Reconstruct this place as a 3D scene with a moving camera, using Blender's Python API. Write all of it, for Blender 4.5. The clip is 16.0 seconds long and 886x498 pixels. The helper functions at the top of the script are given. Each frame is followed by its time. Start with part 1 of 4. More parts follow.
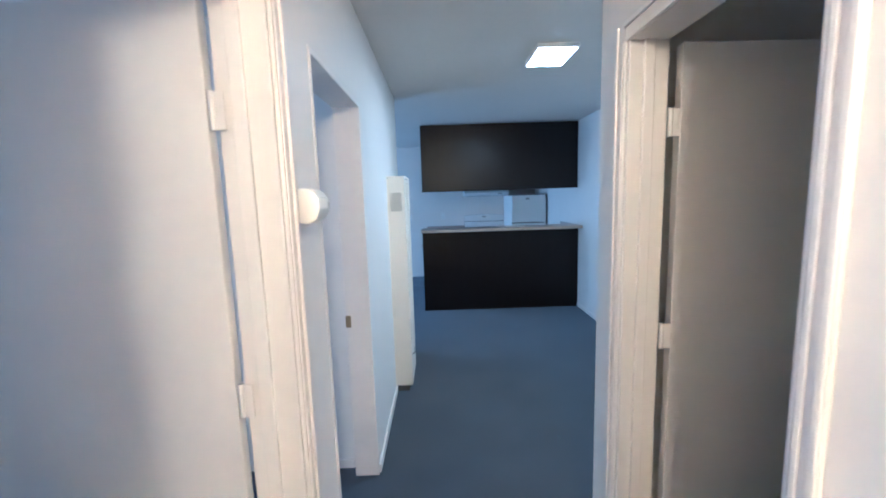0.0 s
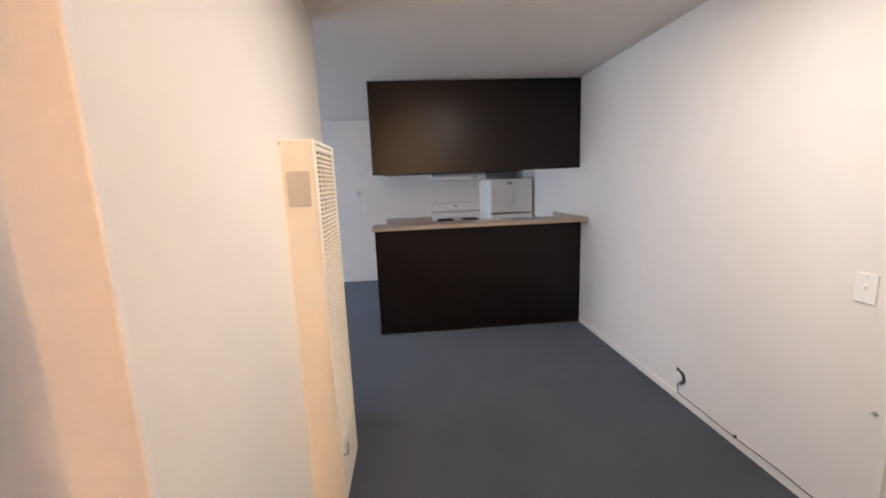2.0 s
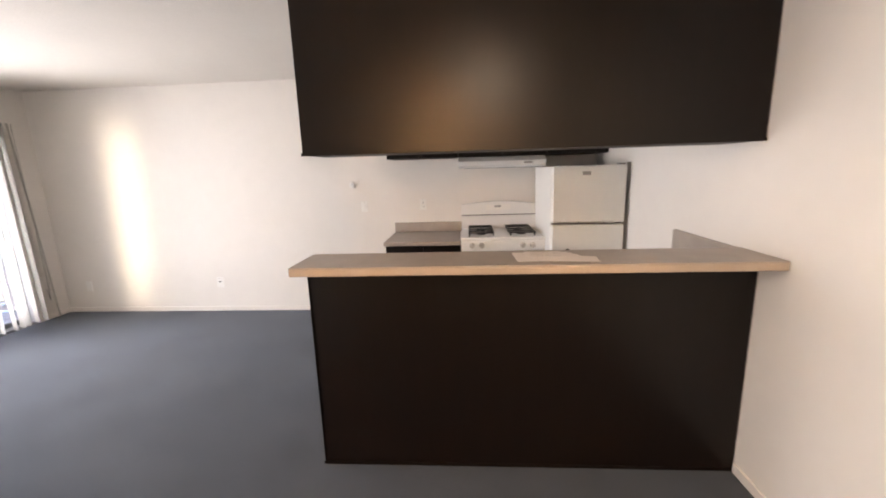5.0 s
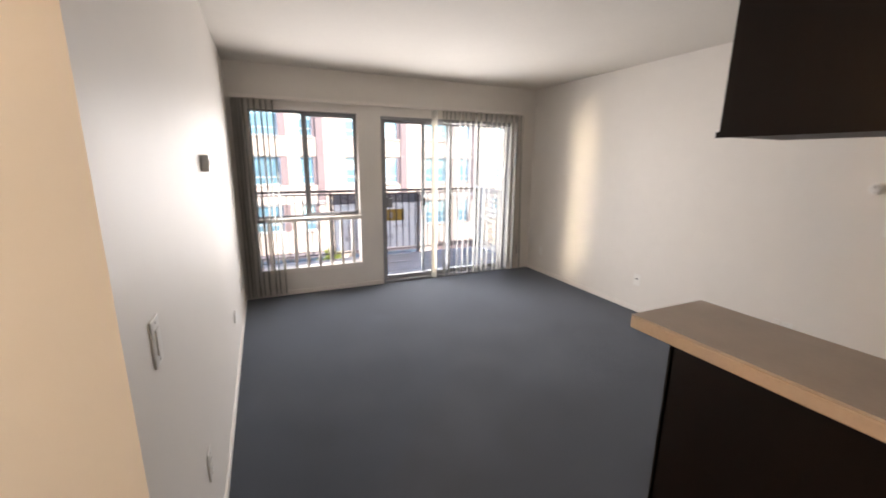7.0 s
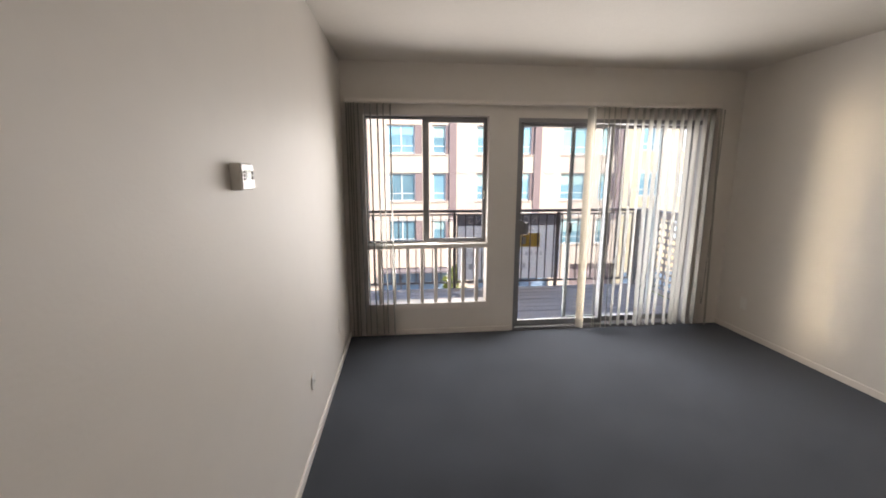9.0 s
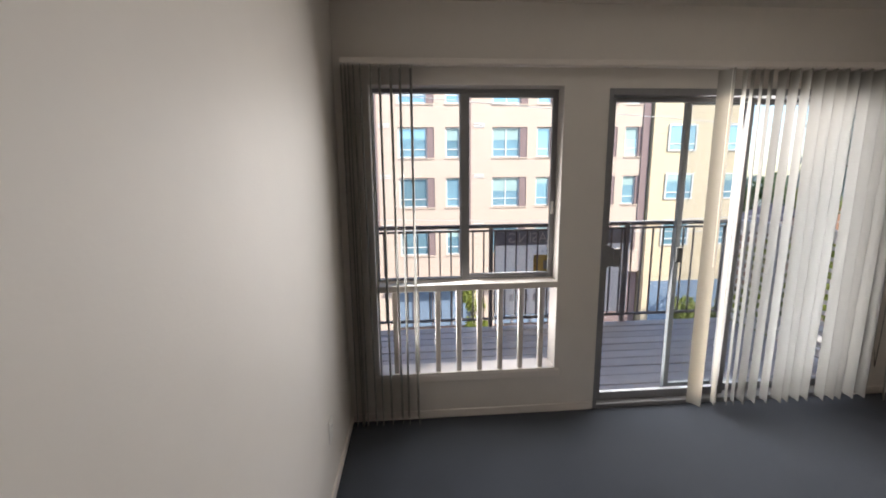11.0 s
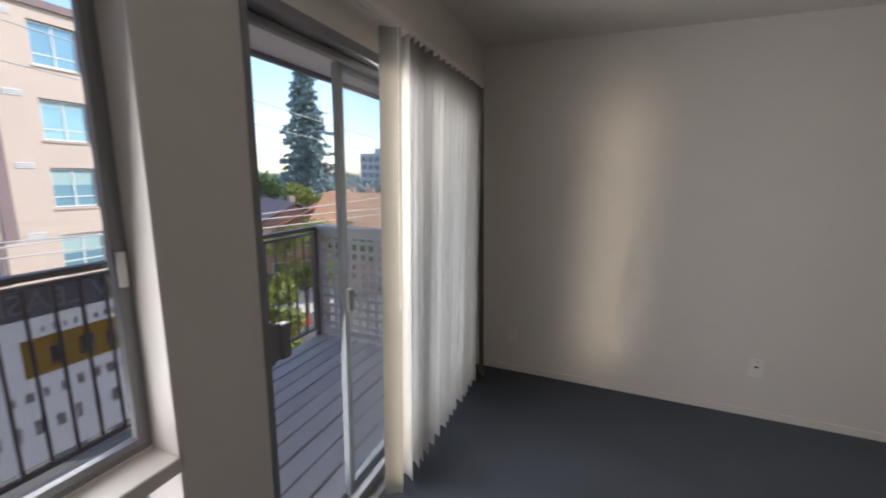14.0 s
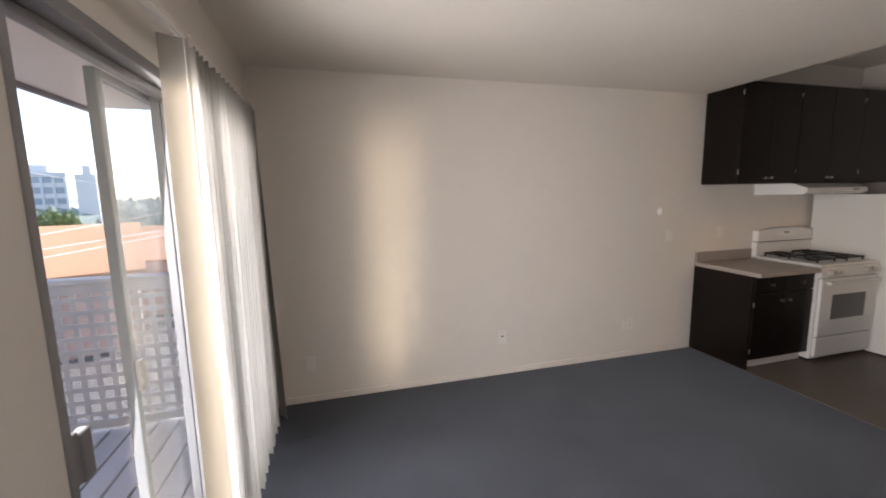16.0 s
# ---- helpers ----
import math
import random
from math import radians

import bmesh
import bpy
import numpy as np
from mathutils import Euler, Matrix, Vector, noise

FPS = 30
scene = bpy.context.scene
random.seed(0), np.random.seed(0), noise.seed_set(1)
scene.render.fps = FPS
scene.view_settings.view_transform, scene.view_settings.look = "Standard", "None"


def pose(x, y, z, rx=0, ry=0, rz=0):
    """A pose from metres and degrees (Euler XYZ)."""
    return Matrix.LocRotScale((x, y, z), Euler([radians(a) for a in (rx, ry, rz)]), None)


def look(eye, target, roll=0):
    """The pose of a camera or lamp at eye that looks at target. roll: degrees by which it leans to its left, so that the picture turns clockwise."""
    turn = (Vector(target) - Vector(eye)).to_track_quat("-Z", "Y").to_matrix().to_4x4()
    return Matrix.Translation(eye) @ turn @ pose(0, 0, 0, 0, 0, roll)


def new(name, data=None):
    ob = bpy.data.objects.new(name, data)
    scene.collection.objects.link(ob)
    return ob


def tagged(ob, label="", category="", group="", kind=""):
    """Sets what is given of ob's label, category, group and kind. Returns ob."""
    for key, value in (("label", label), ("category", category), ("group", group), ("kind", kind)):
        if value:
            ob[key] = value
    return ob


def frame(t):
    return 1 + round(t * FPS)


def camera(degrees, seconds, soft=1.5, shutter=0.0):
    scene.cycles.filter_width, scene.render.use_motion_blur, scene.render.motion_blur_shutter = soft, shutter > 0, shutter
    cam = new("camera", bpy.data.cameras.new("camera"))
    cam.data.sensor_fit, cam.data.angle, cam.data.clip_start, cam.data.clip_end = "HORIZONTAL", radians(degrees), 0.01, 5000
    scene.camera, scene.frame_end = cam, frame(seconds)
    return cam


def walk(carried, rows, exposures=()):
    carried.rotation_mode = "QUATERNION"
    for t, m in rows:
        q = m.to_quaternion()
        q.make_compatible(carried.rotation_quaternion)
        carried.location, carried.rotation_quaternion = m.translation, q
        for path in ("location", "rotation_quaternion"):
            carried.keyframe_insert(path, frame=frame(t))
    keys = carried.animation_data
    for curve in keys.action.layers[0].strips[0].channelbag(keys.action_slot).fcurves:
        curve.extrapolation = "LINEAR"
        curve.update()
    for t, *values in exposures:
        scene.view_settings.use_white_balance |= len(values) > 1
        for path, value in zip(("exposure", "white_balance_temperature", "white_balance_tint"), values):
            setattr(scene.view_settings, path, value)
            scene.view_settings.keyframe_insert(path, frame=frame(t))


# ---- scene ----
# ---- the camera and its walk ----
cam = camera(96.3, 16.0, soft=1.8, shutter=0.3)
PATH = [
    (0, (0.086, -0.095, 1.556), (0.102, 1.888, 1.292), -1.8),
    (0.5, (0.108, 0.232, 1.553), (0.147, 2.211, 1.267), -2.4),
    (1, (0.095, 0.565, 1.536), (0.286, 2.537, 1.258), -1.9),
    (1.5, (0.092, 0.922, 1.538), (0.313, 2.881, 1.206), -1.8),
    (2, (0.191, 1.292, 1.53), (0.359, 3.257, 1.194), -2.3),
    (2.5, (0.22, 1.648, 1.498), (0.434, 3.597, 1.102), -2.6),
    (3, (0.233, 2.035, 1.523), (0.533, 3.971, 1.123), -2.8),
    (5.5, (0.693, 3.64, 1.536), (0.209, 5.54, 1.14), -1.2),
    (6, (0.683, 3.846, 1.527), (-0.284, 5.55, 1.126), -0.7),
    (6.5, (0.627, 3.973, 1.544), (-0.858, 5.253, 1.146), -0.2),
    (7, (0.598, 4.109, 1.549), (-1.18, 4.911, 1.109), 0.6),
    (7.5, (0.502, 4.232, 1.533), (-1.384, 4.693, 1.052), 0.5),
    (8, (0.178, 4.237, 1.51), (-1.743, 4.522, 1.034), 0.6),
    (8.5, (-0.129, 4.277, 1.499), (-2.07, 4.52, 1.079), 0.2),
    (9, (-0.452, 4.357, 1.522), (-2.409, 4.554, 1.157), -0.0),
    (9.5, (-0.792, 4.316, 1.508), (-2.756, 4.464, 1.156), -0.3),
    (10, (-1.115, 4.249, 1.52), (-3.082, 4.374, 1.179), -0.7),
    (12.5, (-2.638, 4.348, 1.506), (-4.556, 4.799, 1.163), -0.8),
    (13, (-2.894, 4.449, 1.503), (-4.613, 5.4, 1.127), -0.7),
    (13.5, (-3.164, 4.567, 1.542), (-4.411, 6.084, 1.164), -0.3),
    (14, (-3.229, 4.595, 1.553), (-3.954, 6.423, 1.191), 0.8),
    (14.5, (-3.293, 4.539, 1.558), (-3.572, 6.489, 1.212), 0.1),
    (15, (-3.443, 4.537, 1.57), (-3.417, 6.511, 1.252), -1.1),
    (15.5, (-3.57, 4.547, 1.582), (-3.28, 6.504, 1.289), -1.3),
    (16, (-3.572, 4.51, 1.595), (-3.052, 6.422, 1.321), -1.0),
]
EXPOSURES = [(0, 2.35, 3500, -3), (0.5, 2.5, 3900, 3), (1, 2.6, 4350, 6), (2, 2.45, 5250, 11), (3, 2.72, 5550, 13), (5.5, 3.3, 6500, 15), (6, 3.25, 6500, 14), (6.5, 3.0, 6500, 14), (7, 2.55, 6600, 13), (8, 2.15, 6650, 12), (9, 1.95, 6750, 12), (10, 1.75, 6750, 11), (12.5, 1.2, 6200, 11), (13.5, 1.0, 6300, 12), (14.5, 1.4, 6150, 12), (16, 2.1, 6650, 15)]
walk(cam, [(t, look(eye, target, roll)) for t, eye, target, roll in PATH], EXPOSURES)

# ---- world, sun and lamps ----
SUN_EL, SUN_DIR = radians(42), Vector((0.50, 0.55, 0.0)).normalized()
world = bpy.data.worlds.new("sky")
scene.world = world
world.use_nodes = True
wn = world.node_tree
sky = wn.nodes.new("ShaderNodeTexSky")
sky.sky_type = "NISHITA"
sky.sun_disc = False
sky.sun_elevation = SUN_EL
sky.sun_rotation = math.atan2(SUN_DIR.x, SUN_DIR.y)
sky.air_density, sky.dust_density = 1.0, 0.6
wn.links.new(sky.outputs[0], wn.nodes["Background"].inputs[0])
wn.nodes["Background"].inputs[1].default_value = 0.15
sun = new("sun", bpy.data.lights.new("sun", "SUN"))
sun.data.energy, sun.data.angle, sun.data.color = 3.0, radians(0.6), (1.0, 0.94, 0.85)
sun_at = SUN_DIR * math.cos(SUN_EL) * 60 + Vector((0, 0, math.sin(SUN_EL) * 60))
sun.matrix_world = look(sun_at, (0, 0, 0))


def area_lamp(name, eye, target, sx, sy, watts, color):
    ld = bpy.data.lights.new(name, "AREA")
    ld.shape, ld.size, ld.size_y, ld.energy, ld.color = "RECTANGLE", sx, sy, watts, color
    ob = new(name, ld)
    ob.matrix_world = look(eye, target)
    return ob


# the flat panel on the dining ceiling
area_lamp("panel_lamp", (0.87, 2.70, 2.448), (0.87, 2.70, 0), 0.22, 0.22, 5.5, (1.0, 0.74, 0.48))

# daylight that the living room's two openings take in from the sky
area_lamp("window_daylight", (-4.15, 4.60, 1.20), (0, 5.3, 0.55), 0.95, 1.5, 7.0, (1.0, 0.97, 0.95)).data.spread = radians(160)
area_lamp("door_daylight", (-4.27, 6.26, 1.05), (0, 6.85, 0.55), 1.5, 1.9, 16.0, (1.0, 0.97, 0.95)).data.spread = radians(160)
# added lamp in the sliding door's open half, imitates low sun off the street
band_lamp = area_lamp("wall_band_lamp", (-4.22, 5.74, 1.05), (-4.22 + 0.46, 5.74 + 0.89, 1.10), 0.20, 1.95, 0.58, (1.0, 0.84, 0.60))
band_lamp.data.spread = radians(20)
# daylight at the side room's window
area_lamp("bedroom_daylight", (-3.12, 0.85, 1.45), (0, 0.85, 0.9), 1.1, 1.05, 4, (1.0, 0.97, 0.94))

# ---- materials ----
def mat(name, col, rough=0.6, metal=0.0, var=0.08, scale=3.0, fine=40.0, bump=0.05, bscale=120.0, spec=0.5, stretch=(1, 1, 1), island=0.0, rand=0.0):
    m = bpy.data.materials.new(name)
    m.use_nodes = True
    nt = m.node_tree
    b = nt.nodes["Principled BSDF"]
    b.inputs["Roughness"].default_value, b.inputs["Metallic"].default_value = rough, metal
    b.inputs["Specular IOR Level"].default_value = spec
    tc = nt.nodes.new("ShaderNodeTexCoord")
    mp = nt.nodes.new("ShaderNodeMapping")
    mp.inputs["Scale"].default_value = stretch
    nt.links.new(tc.outputs["Object"], mp.inputs[0])

    def noise_tex(s, d=3.0):
        n = nt.nodes.new("ShaderNodeTexNoise")
        n.inputs["Scale"].default_value, n.inputs["Detail"].default_value = s, d
        nt.links.new(mp.outputs[0], n.inputs["Vector"])
        return n.outputs["Fac"]

    def math_node(op, a, c):
        n = nt.nodes.new("ShaderNodeMath")
        n.operation = op
        for i, v in enumerate((a, c)):
            if isinstance(v, (int, float)):
                n.inputs[i].default_value = v
            else:
                nt.links.new(v, n.inputs[i])
        return n.outputs[0]

    big, small = noise_tex(scale), noise_tex(fine)
    fac = math_node("ADD", math_node("MULTIPLY", math_node("SUBTRACT", big, 0.5), var * 2.4),
                    math_node("MULTIPLY", math_node("SUBTRACT", small, 0.5), var * 1.6))
    if island:
        g = nt.nodes.new("ShaderNodeNewGeometry")
        fac = math_node("ADD", fac, math_node("MULTIPLY", math_node("SUBTRACT", g.outputs["Random Per Island"], 0.5), island))
    if rand:
        o = nt.nodes.new("ShaderNodeObjectInfo")
        fac = math_node("ADD", fac, math_node("MULTIPLY", math_node("SUBTRACT", o.outputs["Random"], 0.5), rand))
    val = math_node("ADD", fac, 1.0)
    mix = nt.nodes.new("ShaderNodeVectorMath")
    mix.operation = "SCALE"
    mix.inputs[0].default_value = col
    nt.links.new(val, mix.inputs["Scale"])
    nt.links.new(mix.outputs[0], b.inputs["Base Color"])
    rr = math_node("ADD", math_node("MULTIPLY", math_node("SUBTRACT", small, 0.5), 0.25 * rough), rough)
    nt.links.new(rr, b.inputs["Roughness"])
    if bump:
        bn = nt.nodes.new("ShaderNodeBump")
        bn.inputs["Strength"].default_value, bn.inputs["Distance"].default_value = bump, 0.004
        nt.links.new(noise_tex(bscale, 4.0), bn.inputs["Height"])
        nt.links.new(bn.outputs[0], b.inputs["Normal"])
    return m


def glass(name, tint=(1, 1, 1), haze=0.0):
    m = bpy.data.materials.new(name)
    m.use_nodes = True
    nt = m.node_tree
    nt.nodes.remove(nt.nodes["Principled BSDF"])
    out = nt.nodes["Material Output"]
    tr, gl, mx = nt.nodes.new("ShaderNodeBsdfTransparent"), nt.nodes.new("ShaderNodeBsdfGlossy"), nt.nodes.new("ShaderNodeMixShader")
    lw, pw, fr = nt.nodes.new("ShaderNodeLayerWeight"), nt.nodes.new("ShaderNodeMath"), nt.nodes.new("ShaderNodeMath")
    pw.operation, fr.operation = "POWER", "MULTIPLY_ADD"
    pw.inputs[1].default_value, fr.inputs[1].default_value, fr.inputs[2].default_value = 4.0, 0.45, 0.025
    nt.links.new(lw.outputs["Facing"], pw.inputs[0])
    nt.links.new(pw.outputs[0], fr.inputs[0])
    gl.inputs["Roughness"].default_value = 0.02
    tr.inputs[0].default_value = (*tint, 1)
    nt.links.new(fr.outputs[0], mx.inputs[0])
    nt.links.new(tr.outputs[0], mx.inputs[1])
    nt.links.new(gl.outputs[0], mx.inputs[2])
    last = mx
    if haze:
        df, m2 = nt.nodes.new("ShaderNodeBsdfTranslucent"), nt.nodes.new("ShaderNodeMixShader")
        df.inputs[0].default_value = (0.8, 0.85, 0.9, 1)
        nz, mu = nt.nodes.new("ShaderNodeTexNoise"), nt.nodes.new("ShaderNodeMath")
        nz.inputs["Scale"].default_value = 4.0
        mu.operation = "MULTIPLY"
        mu.inputs[1].default_value = haze * 2
        nt.links.new(nz.outputs["Fac"], mu.inputs[0])
        nt.links.new(mu.outputs[0], m2.inputs[0])
        nt.links.new(mx.outputs[0], m2.inputs[1])
        nt.links.new(df.outputs[0], m2.inputs[2])
        last = m2
    nt.links.new(last.outputs[0], out.inputs[0])
    return m


def translucent(name, col, share=0.4, rough=0.5):
    m = mat(name, col, rough, var=0.05, bump=0.02)
    nt = m.node_tree
    b, out = nt.nodes["Principled BSDF"], nt.nodes["Material Output"]
    t, mx = nt.nodes.new("ShaderNodeBsdfTranslucent"), nt.nodes.new("ShaderNodeMixShader")
    t.inputs[0].default_value = (*col, 1)
    mx.inputs[0].default_value = share
    nt.links.new(b.outputs[0], mx.inputs[1])
    nt.links.new(t.outputs[0], mx.inputs[2])
    nt.links.new(mx.outputs[0], out.inputs[0])
    return m


def glow(name, col, strength):
    m = bpy.data.materials.new(name)
    m.use_nodes = True
    b = m.node_tree.nodes["Principled BSDF"]
    b.inputs["Base Color"].default_value = (*col, 1)
    b.inputs["Emission Color"].default_value = (*col, 1)
    b.inputs["Emission Strength"].default_value = strength
    return m


WALL = mat("painted_drywall", (0.75, 0.71, 0.66), 0.55, var=0.035, scale=1.2, fine=9, bump=0.10, bscale=90)
CEIL = mat("textured_ceiling", (0.72, 0.68, 0.62), 0.8, var=0.04, scale=1.5, fine=30, bump=0.5, bscale=70)
TRIM = mat("gloss_trim_paint", (0.78, 0.73, 0.68), 0.35, var=0.04, scale=2, fine=25, bump=0.06, bscale=50)
DOORP = mat("door_paint", (0.72, 0.68, 0.64), 0.45, var=0.03, scale=2, fine=20, bump=0.05)
CARPET = mat("dark_carpet", (0.053, 0.060, 0.073), 0.95, var=0.30, scale=2.2, fine=85, bump=0.9, bscale=260, spec=0.1)
CARPET.node_tree.nodes["Principled BSDF"].inputs["Sheen Weight"].default_value = 0.32
CARPET.node_tree.nodes["Principled BSDF"].inputs["Sheen Roughness"].default_value = 0.4
CARPET.node_tree.nodes["Principled BSDF"].inputs["Sheen Tint"].default_value = (0.85, 0.90, 1.0, 1)
VINYL = mat("kitchen_vinyl", (0.12, 0.095, 0.075), 0.45, var=0.12, scale=4, fine=60, bump=0.05)
ESPRESSO = mat("espresso_laminate", (0.007, 0.0045, 0.0035), 0.31, var=0.25, scale=2, fine=30, bump=0.03, spec=0.22, stretch=(8, 8, 1))
ESPRESSO_IN = mat("cabinet_underside", (0.03, 0.022, 0.018), 0.6, var=0.2)
COUNTER = mat("grey_laminate_top", (0.36, 0.31, 0.27), 0.42, var=0.14, scale=9, fine=160, bump=0.02)
COUNTER_EDGE = mat("laminate_edge", (0.42, 0.34, 0.27), 0.5, var=0.10, scale=9, fine=120, bump=0.02)
ENAMEL = mat("white_enamel", (0.80, 0.79, 0.77), 0.22, var=0.02, bump=0.01)
FRIDGE = mat("fridge_white", (0.78, 0.77, 0.73), 0.38, var=0.03, bump=0.06, bscale=250)
GASKET = mat("dark_gasket", (0.10, 0.09, 0.08), 0.7, var=0.1)
BLACKIRON = mat("black_cast_iron", (0.015, 0.015, 0.016), 0.55, var=0.2, bump=0.1)
OVENGLASS = mat("oven_window", (0.10, 0.10, 0.105), 0.12, var=0.08)
CHROME = mat("brushed_nickel", (0.62, 0.60, 0.57), 0.28, metal=1.0, var=0.05)
BRASS = mat("dull_brass", (0.36, 0.29, 0.18), 0.4, metal=1.0, var=0.15)
HEATER = mat("heater_enamel", (0.80, 0.74, 0.63), 0.42, var=0.03, bump=0.03)
HEATER_DARK = mat("heater_inside", (0.05, 0.045, 0.04), 0.8, var=0.2)
PLASTIC = mat("white_plastic", (0.80, 0.78, 0.74), 0.35, var=0.02, bump=0.0)
GREYPL = mat("grey_plastic", (0.30, 0.29, 0.27), 0.5, var=0.05)
KNOB = mat("beige_knob_plastic", (0.50, 0.47, 0.43), 0.45, var=0.04, bump=0.0)
LCD = mat("lcd_green_grey", (0.16, 0.19, 0.15), 0.25, var=0.05, bump=0)
BLACK = mat("black_plastic", (0.02, 0.02, 0.022), 0.4, var=0.1)
ALU = mat("dark_aluminium", (0.26, 0.26, 0.27), 0.45, metal=0.35, var=0.12, scale=5)
ALU_L = mat("light_aluminium", (0.20, 0.22, 0.235), 0.6, metal=0.0, var=0.1)
SLAT = translucent("vinyl_slat", (0.39, 0.375, 0.335), 0.13)
PANE = glass("clear_glass")
HAZY = glass("screen_mesh", (0.86, 0.88, 0.90))
DECK = mat("grey_deck_board", (0.52, 0.485, 0.495), 0.6, var=0.12, scale=3, fine=50, bump=0.15, stretch=(6, 0.6, 6), rand=0.14)
RAILM = mat("brown_rail_paint", (0.14, 0.115, 0.11), 0.5, var=0.15)
LATTICE = mat("lattice_paint", (0.52, 0.48, 0.46), 0.6, var=0.1)
EAVE = mat("eave_paint", (0.60, 0.54, 0.50), 0.7, var=0.04)
FASCIA = mat("fascia_dark", (0.14, 0.12, 0.13), 0.6, var=0.1)
PRINT = mat("faded_print", (0.45, 0.41, 0.38), 0.7, var=0.05, bump=0)
PAPER = mat("paper", (0.78, 0.71, 0.66), 0.7, var=0.05, bump=0.02)
BANNER = translucent("banner_vinyl", (0.82, 0.79, 0.77), 0.8)
BANNER_DK = translucent("banner_dark", (0.42, 0.41, 0.44), 0.75)
BANNER_TX = translucent("banner_print", (0.58, 0.56, 0.55), 0.7)
BANNER_YL = translucent("banner_yellow", (0.62, 0.45, 0.14), 0.5)
STUCCO = mat("pink_brown_stucco", (0.50, 0.40, 0.325), 0.85, var=0.06, scale=0.5, fine=8, bump=0.2, bscale=30)
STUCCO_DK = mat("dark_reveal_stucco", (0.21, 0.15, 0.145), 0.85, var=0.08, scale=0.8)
TAN = mat("tan_siding", (0.56, 0.46, 0.31), 0.8, var=0.05, scale=0.6)
# reflected sky is put into the blue base colour of these panes
BGLASS = mat("sky_tinted_glass", (0.20, 0.36, 0.44), 0.04, metal=0.3, var=0.2, scale=0.4, fine=2, bump=0.0, spec=1.0, rand=0.5)
CURTAIN = mat("teal_window_blind", (0.30, 0.42, 0.40), 0.7, var=0.1)
WFRAME = mat("white_window_frame", (0.62, 0.62, 0.60), 0.5, var=0.05)
ASPHALT = mat("asphalt", (0.075, 0.073, 0.072), 0.9, var=0.2, scale=0.4, fine=12, bump=0.3, bscale=60)
CONCRETE = mat("concrete", (0.42, 0.39, 0.36), 0.85, var=0.1, scale=0.5, fine=10, bump=0.15)
GROUNDM = mat("far_ground", (0.10, 0.11, 0.06), 0.95, var=0.4, scale=0.03, fine=0.4, bump=0)
ROOF_RED = mat("terracotta_shingle", (0.42, 0.17, 0.09), 0.85, var=0.2, scale=0.5, fine=8, bump=0.3, bscale=20)
ROOF_OR = mat("orange_shingle", (0.38, 0.20, 0.11), 0.85, var=0.2, scale=0.5, fine=8, bump=0.3, bscale=20)
ROOF_DK = mat("dark_shingle", (0.09, 0.07, 0.09), 0.85, var=0.2, scale=0.5, fine=8)
HOUSEW = mat("house_wall", (0.45, 0.30, 0.25), 0.85, var=0.1)
OFFICE = mat("office_concrete", (0.46, 0.47, 0.50), 0.8, var=0.06, scale=0.1, fine=1)
OFFGL = mat("office_glass", (0.16, 0.22, 0.30), 0.15, var=0.1, scale=0.2, fine=1, bump=0)
BARK = mat("bark", (0.10, 0.07, 0.05), 0.9, var=0.3, fine=12, bump=0.4)
LEAF = translucent("leaf_yellow_green", (0.20, 0.23, 0.04), 0.35, 0.6)
# skyline leaves: the haze of the distance is painted in as a paler tone
FARLEAF = translucent("haze_paled_leaf", (0.21, 0.26, 0.24), 0.3, 0.8)
LEAF2 = translucent("leaf_green", (0.07, 0.12, 0.03), 0.3, 0.6)
# needle green is paled and blued, distance haze put into the colour
NEEDLE = mat("hazed_redwood_needle", (0.20, 0.28, 0.28), 0.8, var=0.3, scale=0.4, fine=3, bump=0)
CARRED = mat("red_car_paint", (0.30, 0.03, 0.02), 0.25, var=0.03, bump=0)
CABLE = mat("cable_black", (0.02, 0.02, 0.02), 0.5, var=0.1, bump=0)
CABLE_L = mat("power_cable_grey", (0.45, 0.44, 0.42), 0.5, var=0.1, bump=0)
LIGHTPANEL = glow("lit_diffuser", (1.0, 0.86, 0.70), 8.0)
LIGHTWARM = glow("lit_warm_dome", (1.0, 0.55, 0.23), 70.0)


# ---- mesh helpers ----
def box(bm, x0, x1, y0, y1, z0, z1, bev=0.0, seg=2):
    vs = bmesh.ops.create_cube(bm, size=1)["verts"]
    for v in vs:
        v.co = Vector(((x0 + x1) / 2 + v.co.x * (x1 - x0), (y0 + y1) / 2 + v.co.y * (y1 - y0), (z0 + z1) / 2 + v.co.z * (z1 - z0)))
    if bev:
        es = list({e for v in vs for e in v.link_edges})
        bmesh.ops.bevel(bm, geom=es, offset=bev, segments=seg, affect="EDGES", profile=0.5)
    return bm


def cyl(bm, p0, p1, r0, r1=None, n=20, caps=True):
    p0, p1 = Vector(p0), Vector(p1)
    d = p1 - p0
    m = Matrix.Translation((p0 + p1) / 2) @ d.to_track_quat("Z", "Y").to_matrix().to_4x4()
    bmesh.ops.create_cone(bm, cap_ends=caps, segments=n, radius1=r0, radius2=r0 if r1 is None else r1, depth=d.length, matrix=m)
    return bm


def tube(bm, pts, r, n=8):
    for a, c in zip(pts, pts[1:]):
        cyl(bm, a, c, r, n=n)
    return bm


